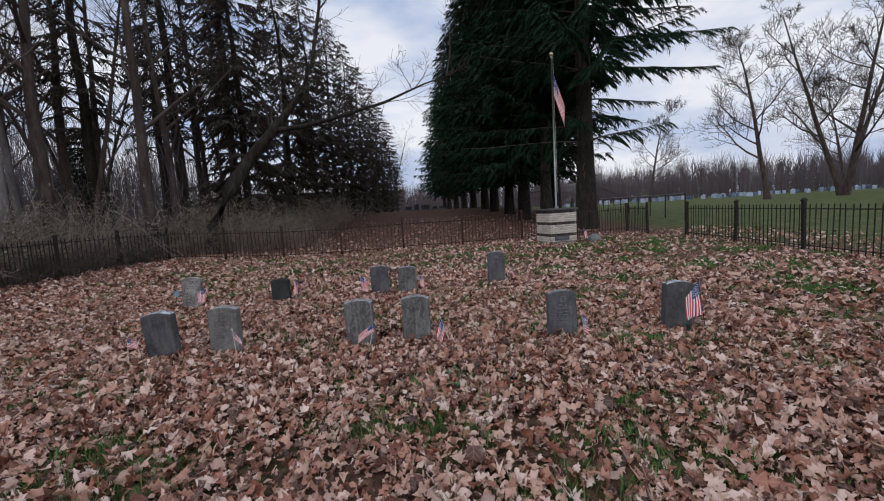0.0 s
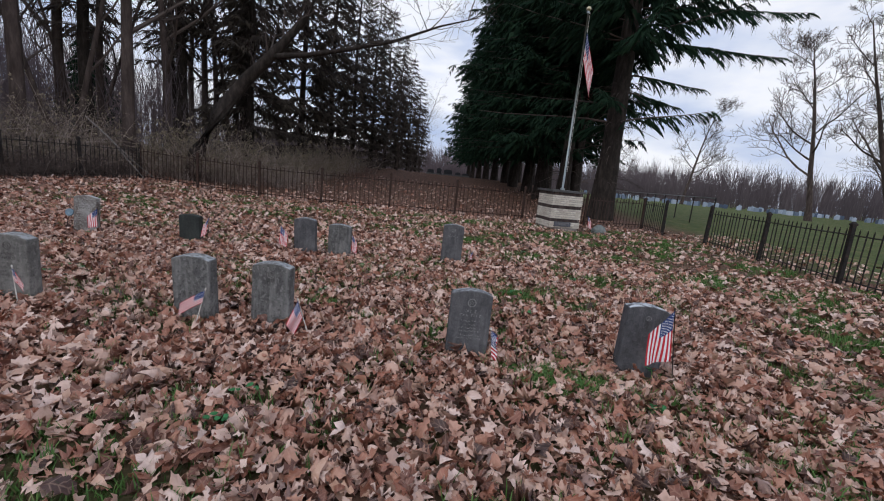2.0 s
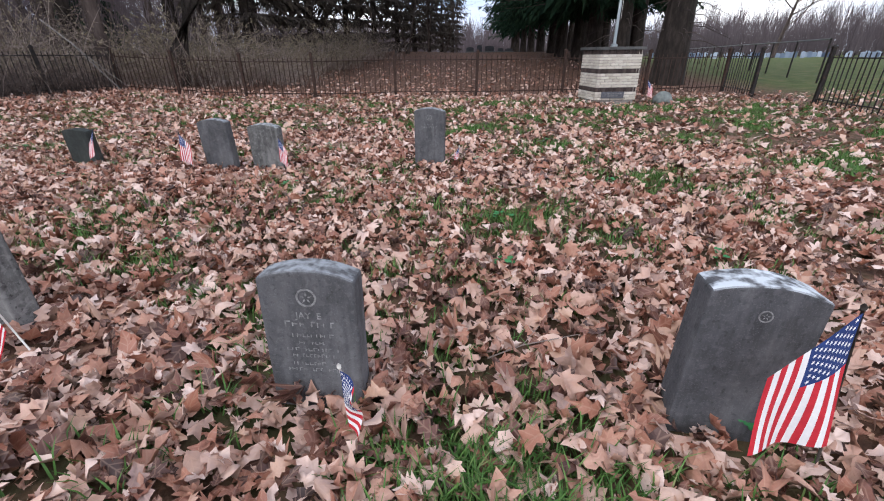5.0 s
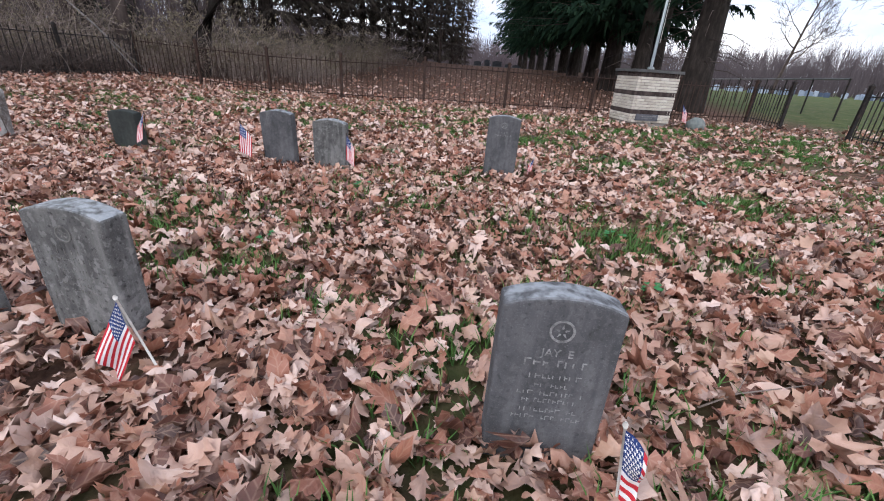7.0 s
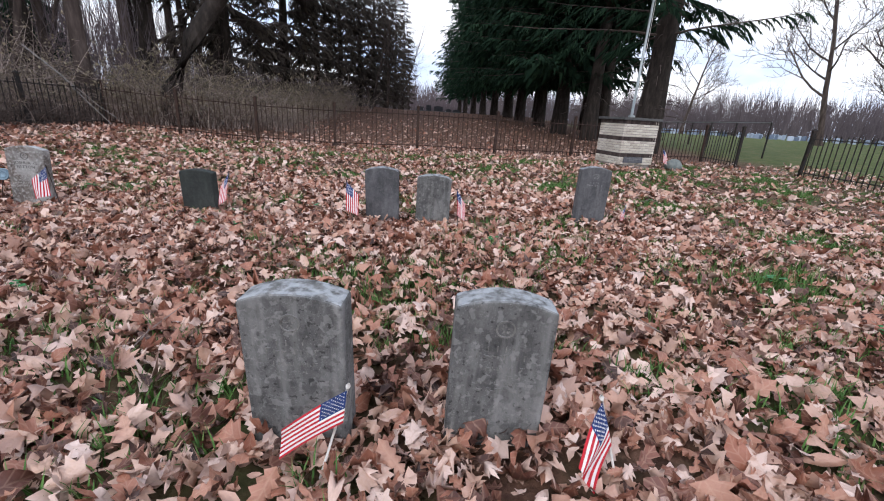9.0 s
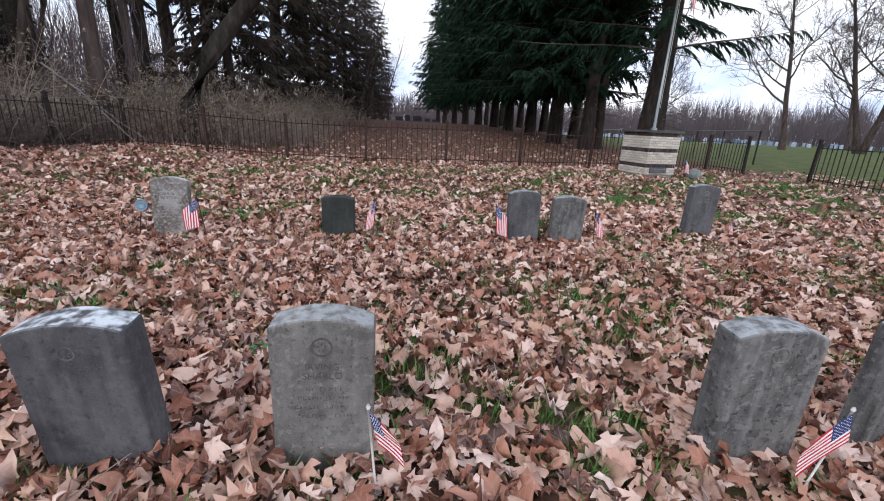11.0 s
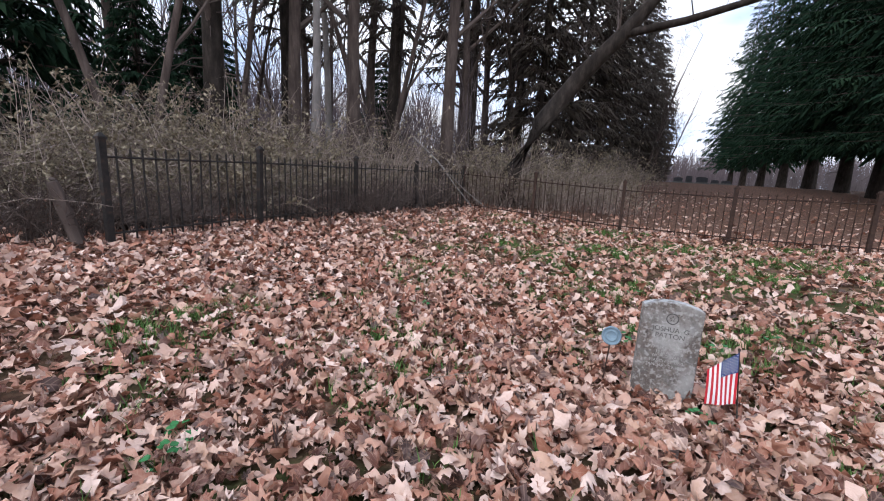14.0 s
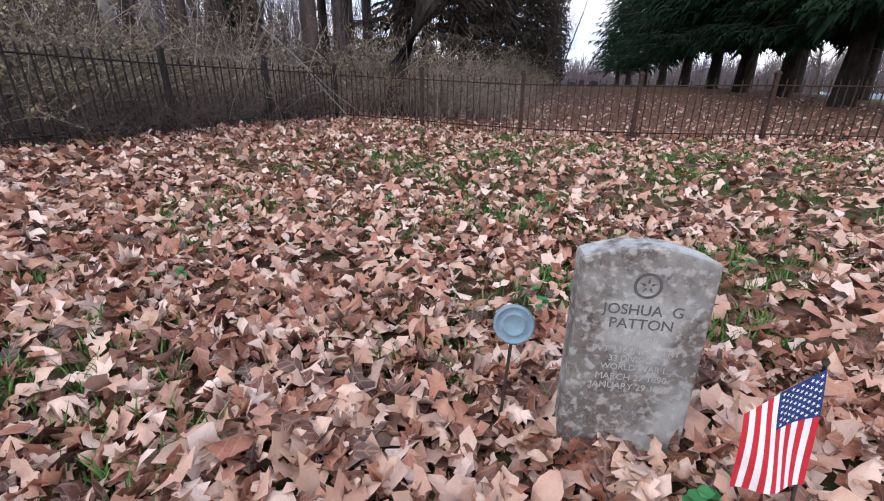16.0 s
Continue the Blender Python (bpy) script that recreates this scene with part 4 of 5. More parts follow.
def conifer(seed, hgt, r, z0, reach, needle, label, whorl=0.5, per=6, sprays=12, droop=0.3, dead=0, open_below=0.0, power=0.75, blades=4, fine=1.0):
    """A spruce: straight trunk, whorls of sagging branches, each hung with sprays of needles."""
    rng = random.Random(seed)
    top = thing("conifer", Matrix.Identity(4), label, "conifer", "conifers beside the avenue")
    pts = [(rng.uniform(-0.03, 0.03) * i, rng.uniform(-0.03, 0.03) * i, -0.3 + (hgt + 0.3) * i / 9) for i in range(10)]
    part("trunk", Geo().tube(pts, [r * (1.35 if i == 0 else 1 - 0.95 * (i / 9)) for i in range(10)], 10, cap=False).mesh("trunk", MAT_DARKBARK, flat=False), top)
    limbs = Geo()
    verts, tris = [], []
    z = z0
    while z < hgt - 0.3:
        f = (z - z0) / (hgt - z0)
        for k in range(per):
            a = 2 * math.pi * (k + rng.random() * 0.9) / per + z * 2.4
            if z < open_below and rng.random() < 0.55:
                continue
            L = reach * max(0.06, (1 - f)) ** power * rng.uniform(0.62, 1.12)
            if f < 0.15:
                L *= 0.75 + 1.6 * f
            out = np.array((math.cos(a), math.sin(a), 0.0))
            line = []
            for q in range(6):
                u = q / 5
                line.append(np.array((0, 0, z)) + out * (L * u) + np.array((0, 0, L * (0.12 * u - droop * 1.5 * u * u + droop * 0.9 * u ** 3))))
            limbs.tube(line, [max(0.008, 0.055 * (1 - f) * (1 - 0.85 * q / 5)) for q in range(6)], 4, cap=False)
            m = max(4, int(sprays * L / reach) + 2)
            for s in range(m):
                u = 0.16 + 0.84 * (s + rng.random()) / m
                i = min(int(u * 5), 4)
                p = line[i] + (line[i + 1] - line[i]) * (u * 5 - i)
                for sgn in (-1, 1):
                    turn = a + sgn * rng.uniform(0.5, 1.15)
                    dd = np.array((math.cos(turn), math.sin(turn), rng.uniform(-0.35, 0.0)))
                    spray(verts, tris, p, dd, fine * rng.uniform(0.55, 1.05) * (0.35 + 0.25 * L * (1.15 - u)), fine * (0.11 + 0.03 * L), rng, rng.uniform(0.3, 0.85), blades)
        z += whorl * rng.uniform(0.75, 1.25)
    for k in range(dead):
        a, zz, L = rng.uniform(0, 6.28), rng.uniform(1.6, z0 + 2.5), rng.uniform(0.8, 2.4)
        limbs.tube([(0, 0, zz), (math.cos(a) * L * 0.5, math.sin(a) * L * 0.5, zz - 0.1), (math.cos(a) * L, math.sin(a) * L, zz - 0.55)], [0.022, 0.014, 0.005], 4, cap=False)
    tagged(part("branchwork", limbs.mesh("branchwork", MAT_TWIG), top), kind="stuff")
    part("crown", big_mesh("crown", np.array(verts), np.array(tris), needle), top, "drooping sprays of needles")
    return top


def place(src, spots, first=True):
    """Stands a tree, and copies of it, at x, y, turn, size."""
    for i, (x, y, turn, size) in enumerate(spots):
        m = pose(x, y, height(x, y), 0, 0, turn)
        if i == 0:
            src.matrix_world = m @ Matrix.Diagonal((size, size, size, 1))
        else:
            c = copy_thing(src, m)
            c.scale = (size, size, size)


SPRUCE = (8.24, 23.4, 10, 0.95)
# the great spruce behind the brick base, and the row that leads away from it
place(conifer(1, 36, 0.52, 4.2, 8.6, MAT_NEEDLE, "great dark green spruce with drooping branches", sprays=26, per=5, dead=60, whorl=0.7, droop=0.2, open_below=9.0, blades=6, fine=0.62), [SPRUCE])
place(conifer(2, 34, 0.42, 3.7, 7.8, MAT_NEEDLE, "dark green spruce in the row along the avenue", sprays=15, dead=10, whorl=0.66, droop=0.26),
      [(6.9, 32.4, 70, 0.95), (7.0, 38.8, 140, 0.93), (6.5, 44.4, 200, 0.95), (6.4, 50.9, 250, 0.95)])
place(conifer(7, 34, 0.42, 3.7, 7.8, MAT_NEEDLE, "dark green spruce far along the avenue", sprays=8, whorl=0.9, droop=0.26),
      [(5.8, 58.4, 30, 0.95), (5.2, 66.8, 310, 0.95), (4.6, 77.1, 90, 0.95), (3.9, 89.3, 160, 0.95), (3.4, 103.3, 220, 0.95)])
place(conifer(3, 29, 0.36, 7.0, 4.0, MAT_NEEDLE, "tall spruce in the second row of the avenue", sprays=7, dead=26, whorl=0.75),
      [(7.6, 28.8, 40, 1.0), (8.5, 29.6, 200, 0.92), (9.0, 31.5, 0, 0.95), (10.3, 37.9, 80, 0.95), (10.1, 45.3, 190, 0.95), (9.9, 53.7, 260, 0.95), (9.7, 63.1, 20, 0.95), (9.5, 74.3, 130, 0.95)])
# the dusky conifers on the west side of the avenue
place(conifer(4, 23, 0.28, 1.0, 4.4, MAT_DULL, "dusky brown conifer with thin foliage beside the avenue", sprays=9, whorl=0.8, per=5, power=0.6, dead=30),
      [(-11.4, 27.6, 0, 0.95), (-10.8, 34.1, 70, 0.95), (-10.7, 40.7, 140, 0.95), (-10.3, 47.2, 210, 0.95), (-9.9, 54.7, 260, 0.95), (-9.7, 63.1, 20, 0.95), (-9.5, 73.4, 300, 0.95), (-9.4, 86.5, 40, 0.95), (-9.2, 101.4, 130, 0.95)])
place(conifer(5, 27, 0.34, 7.0, 3.2, MAT_DULL, "tall forest pine with sparse dark crown", sprays=6, whorl=1.1, per=4, dead=40),
      [(-17.5, 14.4, 0, 1.0), (-21.5, 20.6, 80, 1.0), (-17.0, 22.9, 160, 0.9), (-14.6, 26.2, 300, 0.95), (-19.6, 32.7, 30, 0.95), (-14.2, 32.2, 20, 0.95), (-17.3, 38.8, 220, 0.95)])
place(conifer(6, 7.5, 0.12, 0.6, 2.1, MAT_NEEDLE, "young dark green conifer in the wood", sprays=8, whorl=0.34),
      [(-21.0, 14.0, 0, 0.95), (-23.4, 17.3, 60, 1.14), (-29.9, 22.9, 100, 1.14), (-24.3, 31.3, 10, 1.14), (-23.8, 11.3, 200, 1.8), (-22.4, 5.7, 20, 1.61)])

place(bare_tree(11, 19, 0.25, clear=0.3, label="tall bare forest tree with grey-brown bark", depth=4, limbs=10),
      [(-11.8, 18.8, 0, 0.95), (-14.6, 17.5, 120, 1.0), (-19.2, 26.2, 60, 0.95), (-26.6, 16.8, 190, 0.95), (-13.6, 23.6, 250, 0.85), (-22.9, 22.9, 300, 0.95), (-31.2, 33.2, 20, 1.04), (-12.3, 37.9, 70, 0.95), (-19.6, 35.0, 140, 0.95), (-33.7, 22.9, 200, 0.95), (-16.1, 16.2, 15, 0.95), (-18.7, 23.4, 99, 1.04), (-24.8, 14.9, 310, 1.04), (-15.1, 29.4, 160, 0.95), (-17.6, 34.6, 270, 0.95)])
place(bare_tree(12, 16, 0.13, stems=2, clear=0.28, label="forked bare tree at the wood's edge", depth=4, limbs=8),
      [(-15.7, 20.3, 0, 0.95), (-18.2, 15.4, 90, 0.95), (-22.0, 28.5, 190, 1.04), (-12.9, 28.5, 250, 0.95), (-25.2, 21.0, 140, 0.95), (-8.0, 50.9, 10, 0.85), (-7.7, 62.2, 60, 0.9), (-7.3, 75.3, 160, 0.95), (-7.1, 90.2, 260, 0.95), (-29.0, 27.1, 220, 0.95), (-16.4, 11.7, 30, 0.85)])
place(bare_tree(13, 17, 0.17, clear=0.4, label="bare tree with smooth pale grey bark", bark=MAT_PALE, depth=4, limbs=8),
      [(-17.8, 19.5, 0, 0.95), (-14.0, 15.0, 100, 0.81), (-23.8, 18.2, 200, 0.95), (-27.1, 32.2, 300, 0.95)])
place(bare_tree(14, 21, 0.3, stems=3, clear=0.22, label="many-stemmed bare tree standing on the lawn", depth=5, limbs=9, rmin=0.017),
      [(56.1, 56.6, 0, 1.23), (78.5, 62.2, 80, 1.23)])
place(bare_tree(15, 19, 0.3, clear=0.24, label="spreading bare tree standing on the lawn", depth=5, limbs=12, reach=0.44, rmin=0.017),
      [(48.6, 60.3, 0, 1.23), (71.1, 56.6, 120, 1.28), (54.2, 103.3, 220, 1.14), (89.8, 89.3, 10, 1.23), (41.1, 112.7, 60, 1.04), (102.9, 75.3, 160, 1.23)])

# the leaning tree with limbs over the avenue
ln = thing("leaning_tree", pose(-10.1, 20.0, 0.2), "leaning bare tree with long limbs over the avenue", "tree")
rng = random.Random(77)
trunk, crown = Geo(), Geo()
stem = [Vector(p) for p in ((0, 0, -0.3), (0.3, 0, 1.1), (1.15, 0, 2.7), (2.3, 0, 4.1), (3.4, 0, 5.2), (4.6, 0.1, 6.6), (5.2, 0.2, 7.9), (5.7, 0.4, 10.5), (5.9, 0.7, 13.5))]
trunk.tube(stem, [0.34, 0.31, 0.28, 0.25, 0.2, 0.12, 0.09, 0.06, 0.03], 9, cap=False)
limb = [Vector(p) for p in ((3.3, 0, 5.1), (4.9, -0.3, 5.2), (6.6, -0.5, 5.5), (8.3, -0.6, 5.9), (10.0, -0.8, 6.5), (11.4, -0.8, 6.9))]
trunk.tube(limb, [0.12, 0.1, 0.08, 0.06, 0.035, 0.012], 7, cap=False)
for line, rr in ((stem[3:], 0.1), (limb[1:], 0.05)):
    for a, b in zip(line, line[1:]):
        for k in range(3):
            q = a.lerp(b, rng.random())
            nd = Vector((rng.uniform(-0.4, 1), rng.uniform(-0.8, 0.8), rng.uniform(-0.2, 1)))
            grow(crown, rng, q, nd, rng.uniform(1.2, 2.8), rr * rng.uniform(0.3, 0.5), 2, kids=(3, 5))
part("trunk", trunk.mesh("trunk", MAT_DARKBARK, flat=False), ln)
part("crown", crown.mesh("crown", MAT_TWIG), ln, "bare limbs and twigs")


# ---- brush along the fence ----
def bush(seed, w, h, stems, leaves, label, stem=None):
    """A thicket of arching stems with fine twigs and a few clinging leaves."""
    rng = random.Random(seed)
    top = thing("brush_thicket", Matrix.Identity(4), label, "shrub", "brush along the west fence")
    g = Geo()
    verts, tris = [], []
    for s in range(stems):
        x, y = rng.gauss(0, w * 0.3), rng.gauss(0, w * 0.24)
        a = rng.uniform(0, 6.283)
        L = h * rng.uniform(0.5, 1.35)
        lean = rng.uniform(0.15, 1.0)
        p = Vector((x, y, 0))
        d = Vector((math.cos(a) * lean * 0.5, math.sin(a) * lean * 0.5, 1)).normalized()
        pts = [p]
        for q in range(5):
            d = (d + Vector((math.cos(a) * lean * 0.22, math.sin(a) * lean * 0.22, -0.2 * lean)) + Vector((rng.uniform(-1, 1), rng.uniform(-1, 1), rng.uniform(-1, 1))) * 0.12).normalized()
            p = p + d * L / 5
            pts.append(p)
        g.tube(pts, [0.008 * (1 - 0.12 * q) for q in range(6)], 3, cap=False)
        for q in range(8):
            b = pts[rng.randint(2, 5)]
            dd = Vector((rng.uniform(-1, 1), rng.uniform(-1, 1), rng.uniform(-0.6, 0.6)))
            e = b + dd * rng.uniform(0.12, 0.4)
            g.face(b, b + Vector((0.005, 0.003, 0.006)), e)
            for u in range(leaves):
                c = b.lerp(e, rng.random())
                o = Vector((rng.uniform(-1, 1), rng.uniform(-1, 1), rng.uniform(-1, 1))) * 0.038
                o2 = Vector((rng.uniform(-1, 1), rng.uniform(-1, 1), rng.uniform(-1, 1))) * 0.038
                i = len(verts)
                verts.extend((tuple(c), tuple(c + o), tuple(c + o + o2), tuple(c + o2)))
                tris.extend(((i, i + 1, i + 2), (i, i + 2, i + 3)))
    tagged(part("tangle", g.mesh("tangle", stem or MAT_BRUSH), top), kind="stuff")
    if verts:
        part("foliage", big_mesh("foliage", np.array(verts), np.array(tris), MAT_OLIVE), top, "sparse olive leaves")
    return top


place(bush(1, 3.0, 2.05, 210, 1, "tangled brown thicket of bare arching stems"),
      [(-12.8, 16.0, 0, 1.04), (-13.8, 16.9, 33, 1.23), (-14.2, 13.0, 77, 1.23), (-14.0, 20.1, 210, 1.33), (-17.4, 12.2, 5, 1.33), (-17.6, 16.5, 95, 1.33), (-7.1, 22.9, 155, 0.76), (-9.9, 21.4, 80, 1.14), (-9.2, 37.4, 300, 1.23), (-13.2, 13.2, 90, 0.95), (-12.7, 18.8, 180, 0.95), (-13.1, 10.4, 240, 0.95), (-15.4, 14.5, 20, 1.04), (-15.9, 18.2, 120, 1.04), (-10.5, 19.7, 300, 0.85), (-8.6, 21.0, 30, 0.85), (-11.2, 22.9, 200, 1.04), (-9.0, 25.2, 250, 0.95), (-18.7, 22.0, 60, 1.14), (-9.2, 29.4, 10, 1.14), (-9.0, 34.6, 100, 1.14), (-8.8, 40.7, 190, 1.14), (-13.1, 7.4, 10, 0.85), (-14.5, 9.3, 100, 0.95)])
place(bush(2, 2.6, 1.8, 180, 8, "thicket with sparse olive-yellow leaves"),
      [(-14.1, 10.4, 40, 1.05), (-14.0, 12.4, 300, 1.0), (-13.3, 11.5, 0, 1.04), (-13.7, 14.5, 120, 1.04), (-10.8, 20.5, 60, 1.14), (-9.5, 22.9, 200, 1.04), (-14.8, 11.9, 250, 1.14), (-13.7, 8.1, 30, 0.95), (-8.7, 27.2, 90, 1.04), (-8.4, 31.8, 300, 1.04)])
place(bush(3, 1.5, 0.9, 220, 0, "low dark heap of dead briars at the fence", MAT_BARK),
      [(-11.1, 16.3, 0, 0.95), (-11.0, 14.7, 90, 0.95), (-11.1, 13.4, 200, 0.85), (-11.2, 11.9, 30, 0.76), (-11.3, 9.8, 150, 0.85), (-11.4, 8.5, 270, 0.85)])
# a pale fallen branch across the fence corner
fb = thing("fallen_branch", pose(-10.1, 16.9, 0.2), "pale fallen branch leaning over the fence corner", "branch")
part("stem", Geo().tube([(0.35, 0.0, 0.02), (-0.25, 0.1, 0.55), (-0.95, 0.2, 1.25), (-1.9, 0.3, 1.95)], [0.012, 0.017, 0.021, 0.024], 6).mesh("stem", MAT_PALE), fb)
part("side_stem", Geo().tube([(0.75, -0.1, 0.1), (0.0, 0.1, 0.5), (-0.9, 0.2, 1.2)], [0.006, 0.011, 0.014], 5).mesh("side_stem", MAT_PALE), fb)

# ---- distance ----
# rows of gravestones far across the lawn
rng = random.Random(31)
shapes = []
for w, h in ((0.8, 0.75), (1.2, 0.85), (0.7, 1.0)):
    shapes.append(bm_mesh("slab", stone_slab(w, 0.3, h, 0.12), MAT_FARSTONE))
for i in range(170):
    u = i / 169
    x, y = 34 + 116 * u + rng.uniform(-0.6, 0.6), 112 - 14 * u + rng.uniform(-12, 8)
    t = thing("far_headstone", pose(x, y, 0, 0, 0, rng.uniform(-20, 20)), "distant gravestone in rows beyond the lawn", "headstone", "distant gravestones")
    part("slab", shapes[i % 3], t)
# dark monuments where the avenue ends
for x, y, w, h in ((-5.2, 98, 1.5, 1.1), (-3.4, 100, 1.1, 1.5), (-1.3, 99, 1.9, 1.3), (0.9, 101, 1.2, 0.9), (2.6, 100, 1.5, 0.8)):
    t = thing("monument", pose(x, y, height(x, y)), "dark polished monument where the avenue ends", "monument", "monuments beyond the avenue")
    part("base", Geo().box((-w / 2 - 0.2, -0.5, -0.1), (w / 2 + 0.2, 0.5, 0.3)).mesh("base", MAT_CAP), t)
    part("tablet", bm_mesh("tablet", stone_slab(w, 0.5, h, 0.15), MAT_DARKCAR), t)
t = thing("dark_post", pose(20.0, 60.0, 0), "dark slender post beyond the pipe fence", "post")
part("shaft", Geo().tube([(0, 0, -0.1), (0, 0, 1.2), (0, 0, 1.75)], [0.22, 0.25, 0.12], 8).mesh("shaft", MAT_DARKSTICK), t)

# far woods on the skyline, distance haze carried by their pale mauve colour
rng = np.random.default_rng(8)
vv, tt = [], []


def far_trunk(x, y, h, w):
    """One far bare tree: a stem and many fine upswept branches."""
    i = len(vv)
    ax = np.array((y, -x, 0.0)) / math.hypot(x, y)
    b = np.array((x, y, -0.5))
    vv.extend((b - ax * w, b + ax * w, b + np.array((0, 0, h))))
    tt.append((i, i + 1, i + 2))
    for k in range(26):
        z = h * rng.uniform(0.1, 0.75)
        L = h * rng.uniform(0.2, 0.42)
        s = rng.uniform(-0.42, 0.42)
        i = len(vv)
        p = b + np.array((0, 0, z)) + ax * rng.uniform(-0.06, 0.06) * h
        e = p + ax * (s * L) + np.array((0, 0, L))
        vv.extend((p, p + ax * w * 0.7, e))
        tt.append((i, i + 1, i + 2))


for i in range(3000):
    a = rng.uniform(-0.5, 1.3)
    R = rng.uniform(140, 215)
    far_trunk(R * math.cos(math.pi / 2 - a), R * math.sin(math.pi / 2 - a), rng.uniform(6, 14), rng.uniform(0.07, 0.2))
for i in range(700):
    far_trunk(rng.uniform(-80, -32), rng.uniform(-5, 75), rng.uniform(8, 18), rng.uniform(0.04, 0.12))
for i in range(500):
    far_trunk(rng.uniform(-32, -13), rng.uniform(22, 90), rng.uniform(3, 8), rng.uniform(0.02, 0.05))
tagged(new("far_woods", big_mesh("far_woods", np.array(vv), np.array(tt), MAT_HAZYWOOD)), "distant leafless woods along the skyline", "woods", kind="stuff")


# ---- fallen leaves and turf ----
def leaf_outline(kind):
    """Half outline of a lobed leaf (x aside, y along), mirrored."""
    if kind == 0:
        half = [(0.02, 0.0), (0.1, 0.1), (0.24, 0.16), (0.14, 0.27), (0.33, 0.36), (0.2, 0.48), (0.36, 0.6), (0.19, 0.7), (0.24, 0.83), (0.1, 0.9)]
    elif kind == 1:
        half = [(0.02, 0.05), (0.3, 0.02), (0.24, 0.17), (0.52, 0.36), (0.3, 0.42), (0.44, 0.68), (0.19, 0.6), (0.17, 0.8)]
    elif kind == 4:
        half = [(0.02, 0.0), (0.2, 0.13), (0.11, 0.28), (0.32, 0.42), (0.15, 0.57), (0.28, 0.74), (0.1, 0.86)]
    elif kind == 5:
        half = [(0.03, 0.0), (0.3, 0.26), (0.16, 0.5), (0.26, 0.74)]
    elif kind == 3:
        half = [(0.03, 0.0), (0.3, 0.12), (0.2, 0.28), (0.46, 0.5), (0.2, 0.66)]
    else:
        half = [(0.02, 0.0), (0.16, 0.14), (0.28, 0.34), (0.31, 0.55), (0.22, 0.76), (0.09, 0.92)]
    return np.array(half + [(0.0, 1.0)] + [(-x, y) for x, y in reversed(half)])


def leaf_arrays(rng, kind, n, size_lo, size_hi, curl):
    """Vertices n x k x 3 of curled leaves lying flat at the origin, with their flat coordinates."""
    o = leaf_outline(kind)
    o = np.concatenate((o, [(0.0, 0.3), (0.0, 0.62)]))
    k = len(o)
    u, v = o[:, 0], o[:, 1] - 0.45
    c1 = rng.uniform(-0.3, 1.5, (n, 1)) * curl
    c2 = rng.uniform(-0.8, 1.1, (n, 1)) * curl
    c3 = rng.uniform(-0.6, 0.6, (n, 1)) * curl
    z = c1 * (u ** 2) * 1.6 + c2 * v ** 2 + c3 * u * v + rng.normal(0, 0.05, (n, k)) * curl
    squash = 1 - 0.22 * np.abs(c1)
    size = rng.uniform(size_lo, size_hi, (n, 1))
    P = np.stack((u * squash * size * rng.uniform(0.8, 1.15, (n, 1)), np.broadcast_to(v, (n, k)) * size, z * size), -1)
    m = k - 2
    tri = []
    for i in range(m):
        j = (i + 1) % m
        low = (o[i, 1] + o[j, 1]) / 2 < 0.46
        tri.append((i, j, m if low else m + 1))
    crossing = [i for i in range(m) if ((o[i, 1] < 0.46) != (o[(i + 1) % m, 1] < 0.46))]
    side = [i for i in range(m) if (o[i, 1] + o[(i + 1) % m, 1]) / 2 < 0.46 and (o[(i + 1) % m, 1] + o[(i + 2) % m, 1]) / 2 >= 0.46]
    for i in side:
        tri.append(((i + 1) % m, m + 1, m))
    other = [i for i in range(m) if (o[i, 1] + o[(i + 1) % m, 1]) / 2 >= 0.46 and (o[(i + 1) % m, 1] + o[(i + 2) % m, 1]) / 2 < 0.46]
    for i in other:
        tri.append(((i + 1) % m, m, m + 1))
    return P, np.array(tri), o


def scatter(rng, P, x, y, lift, tilt):
    """Turns and lays leaves at x, y so that they rest on the ground."""
    n, k, _ = P.shape
    ax, ay, az = rng.normal(0, tilt, n), rng.normal(0, tilt, n), rng.uniform(0, 2 * np.pi, n)
    flip = np.where(rng.random(n) < 0.35, -1.0, 1.0)
    P = P.copy()
    P[:, :, 2] *= flip[:, None]
    cx, sx = np.cos(ax)[:, None], np.sin(ax)[:, None]
    Y, Zc = P[:, :, 1] * cx - P[:, :, 2] * sx, P[:, :, 1] * sx + P[:, :, 2] * cx
    X = P[:, :, 0]
    cy, sy = np.cos(ay)[:, None], np.sin(ay)[:, None]
    X, Zc = X * cy + Zc * sy, -X * sy + Zc * cy
    cz, sz = np.cos(az)[:, None], np.sin(az)[:, None]
    X, Y = X * cz - Y * sz, X * sz + Y * cz
    base = heights(x, y)
    Zc = Zc - Zc.min(1, keepdims=True) * 0.75 + base[:, None] + lift[:, None]
    return np.stack((X + x[:, None], Y + y[:, None], Zc), -1)


def bare_patch(x, y):
    """From 0 where turf shows through to 1 where leaves lie thick."""
    s = np.sin(x * 1.9 + 1.3 * np.sin(y * 0.9)) * np.sin(y * 2.3 + 1.1 * np.sin(x * 1.2 + 2)) + 0.5 * np.sin(x * 4.7 + y * 1.9) * np.sin(y * 5.3 - x * 2.2)
    return s


rng = np.random.default_rng(4)
allv, allt, alluv, off = [], [], [], 0


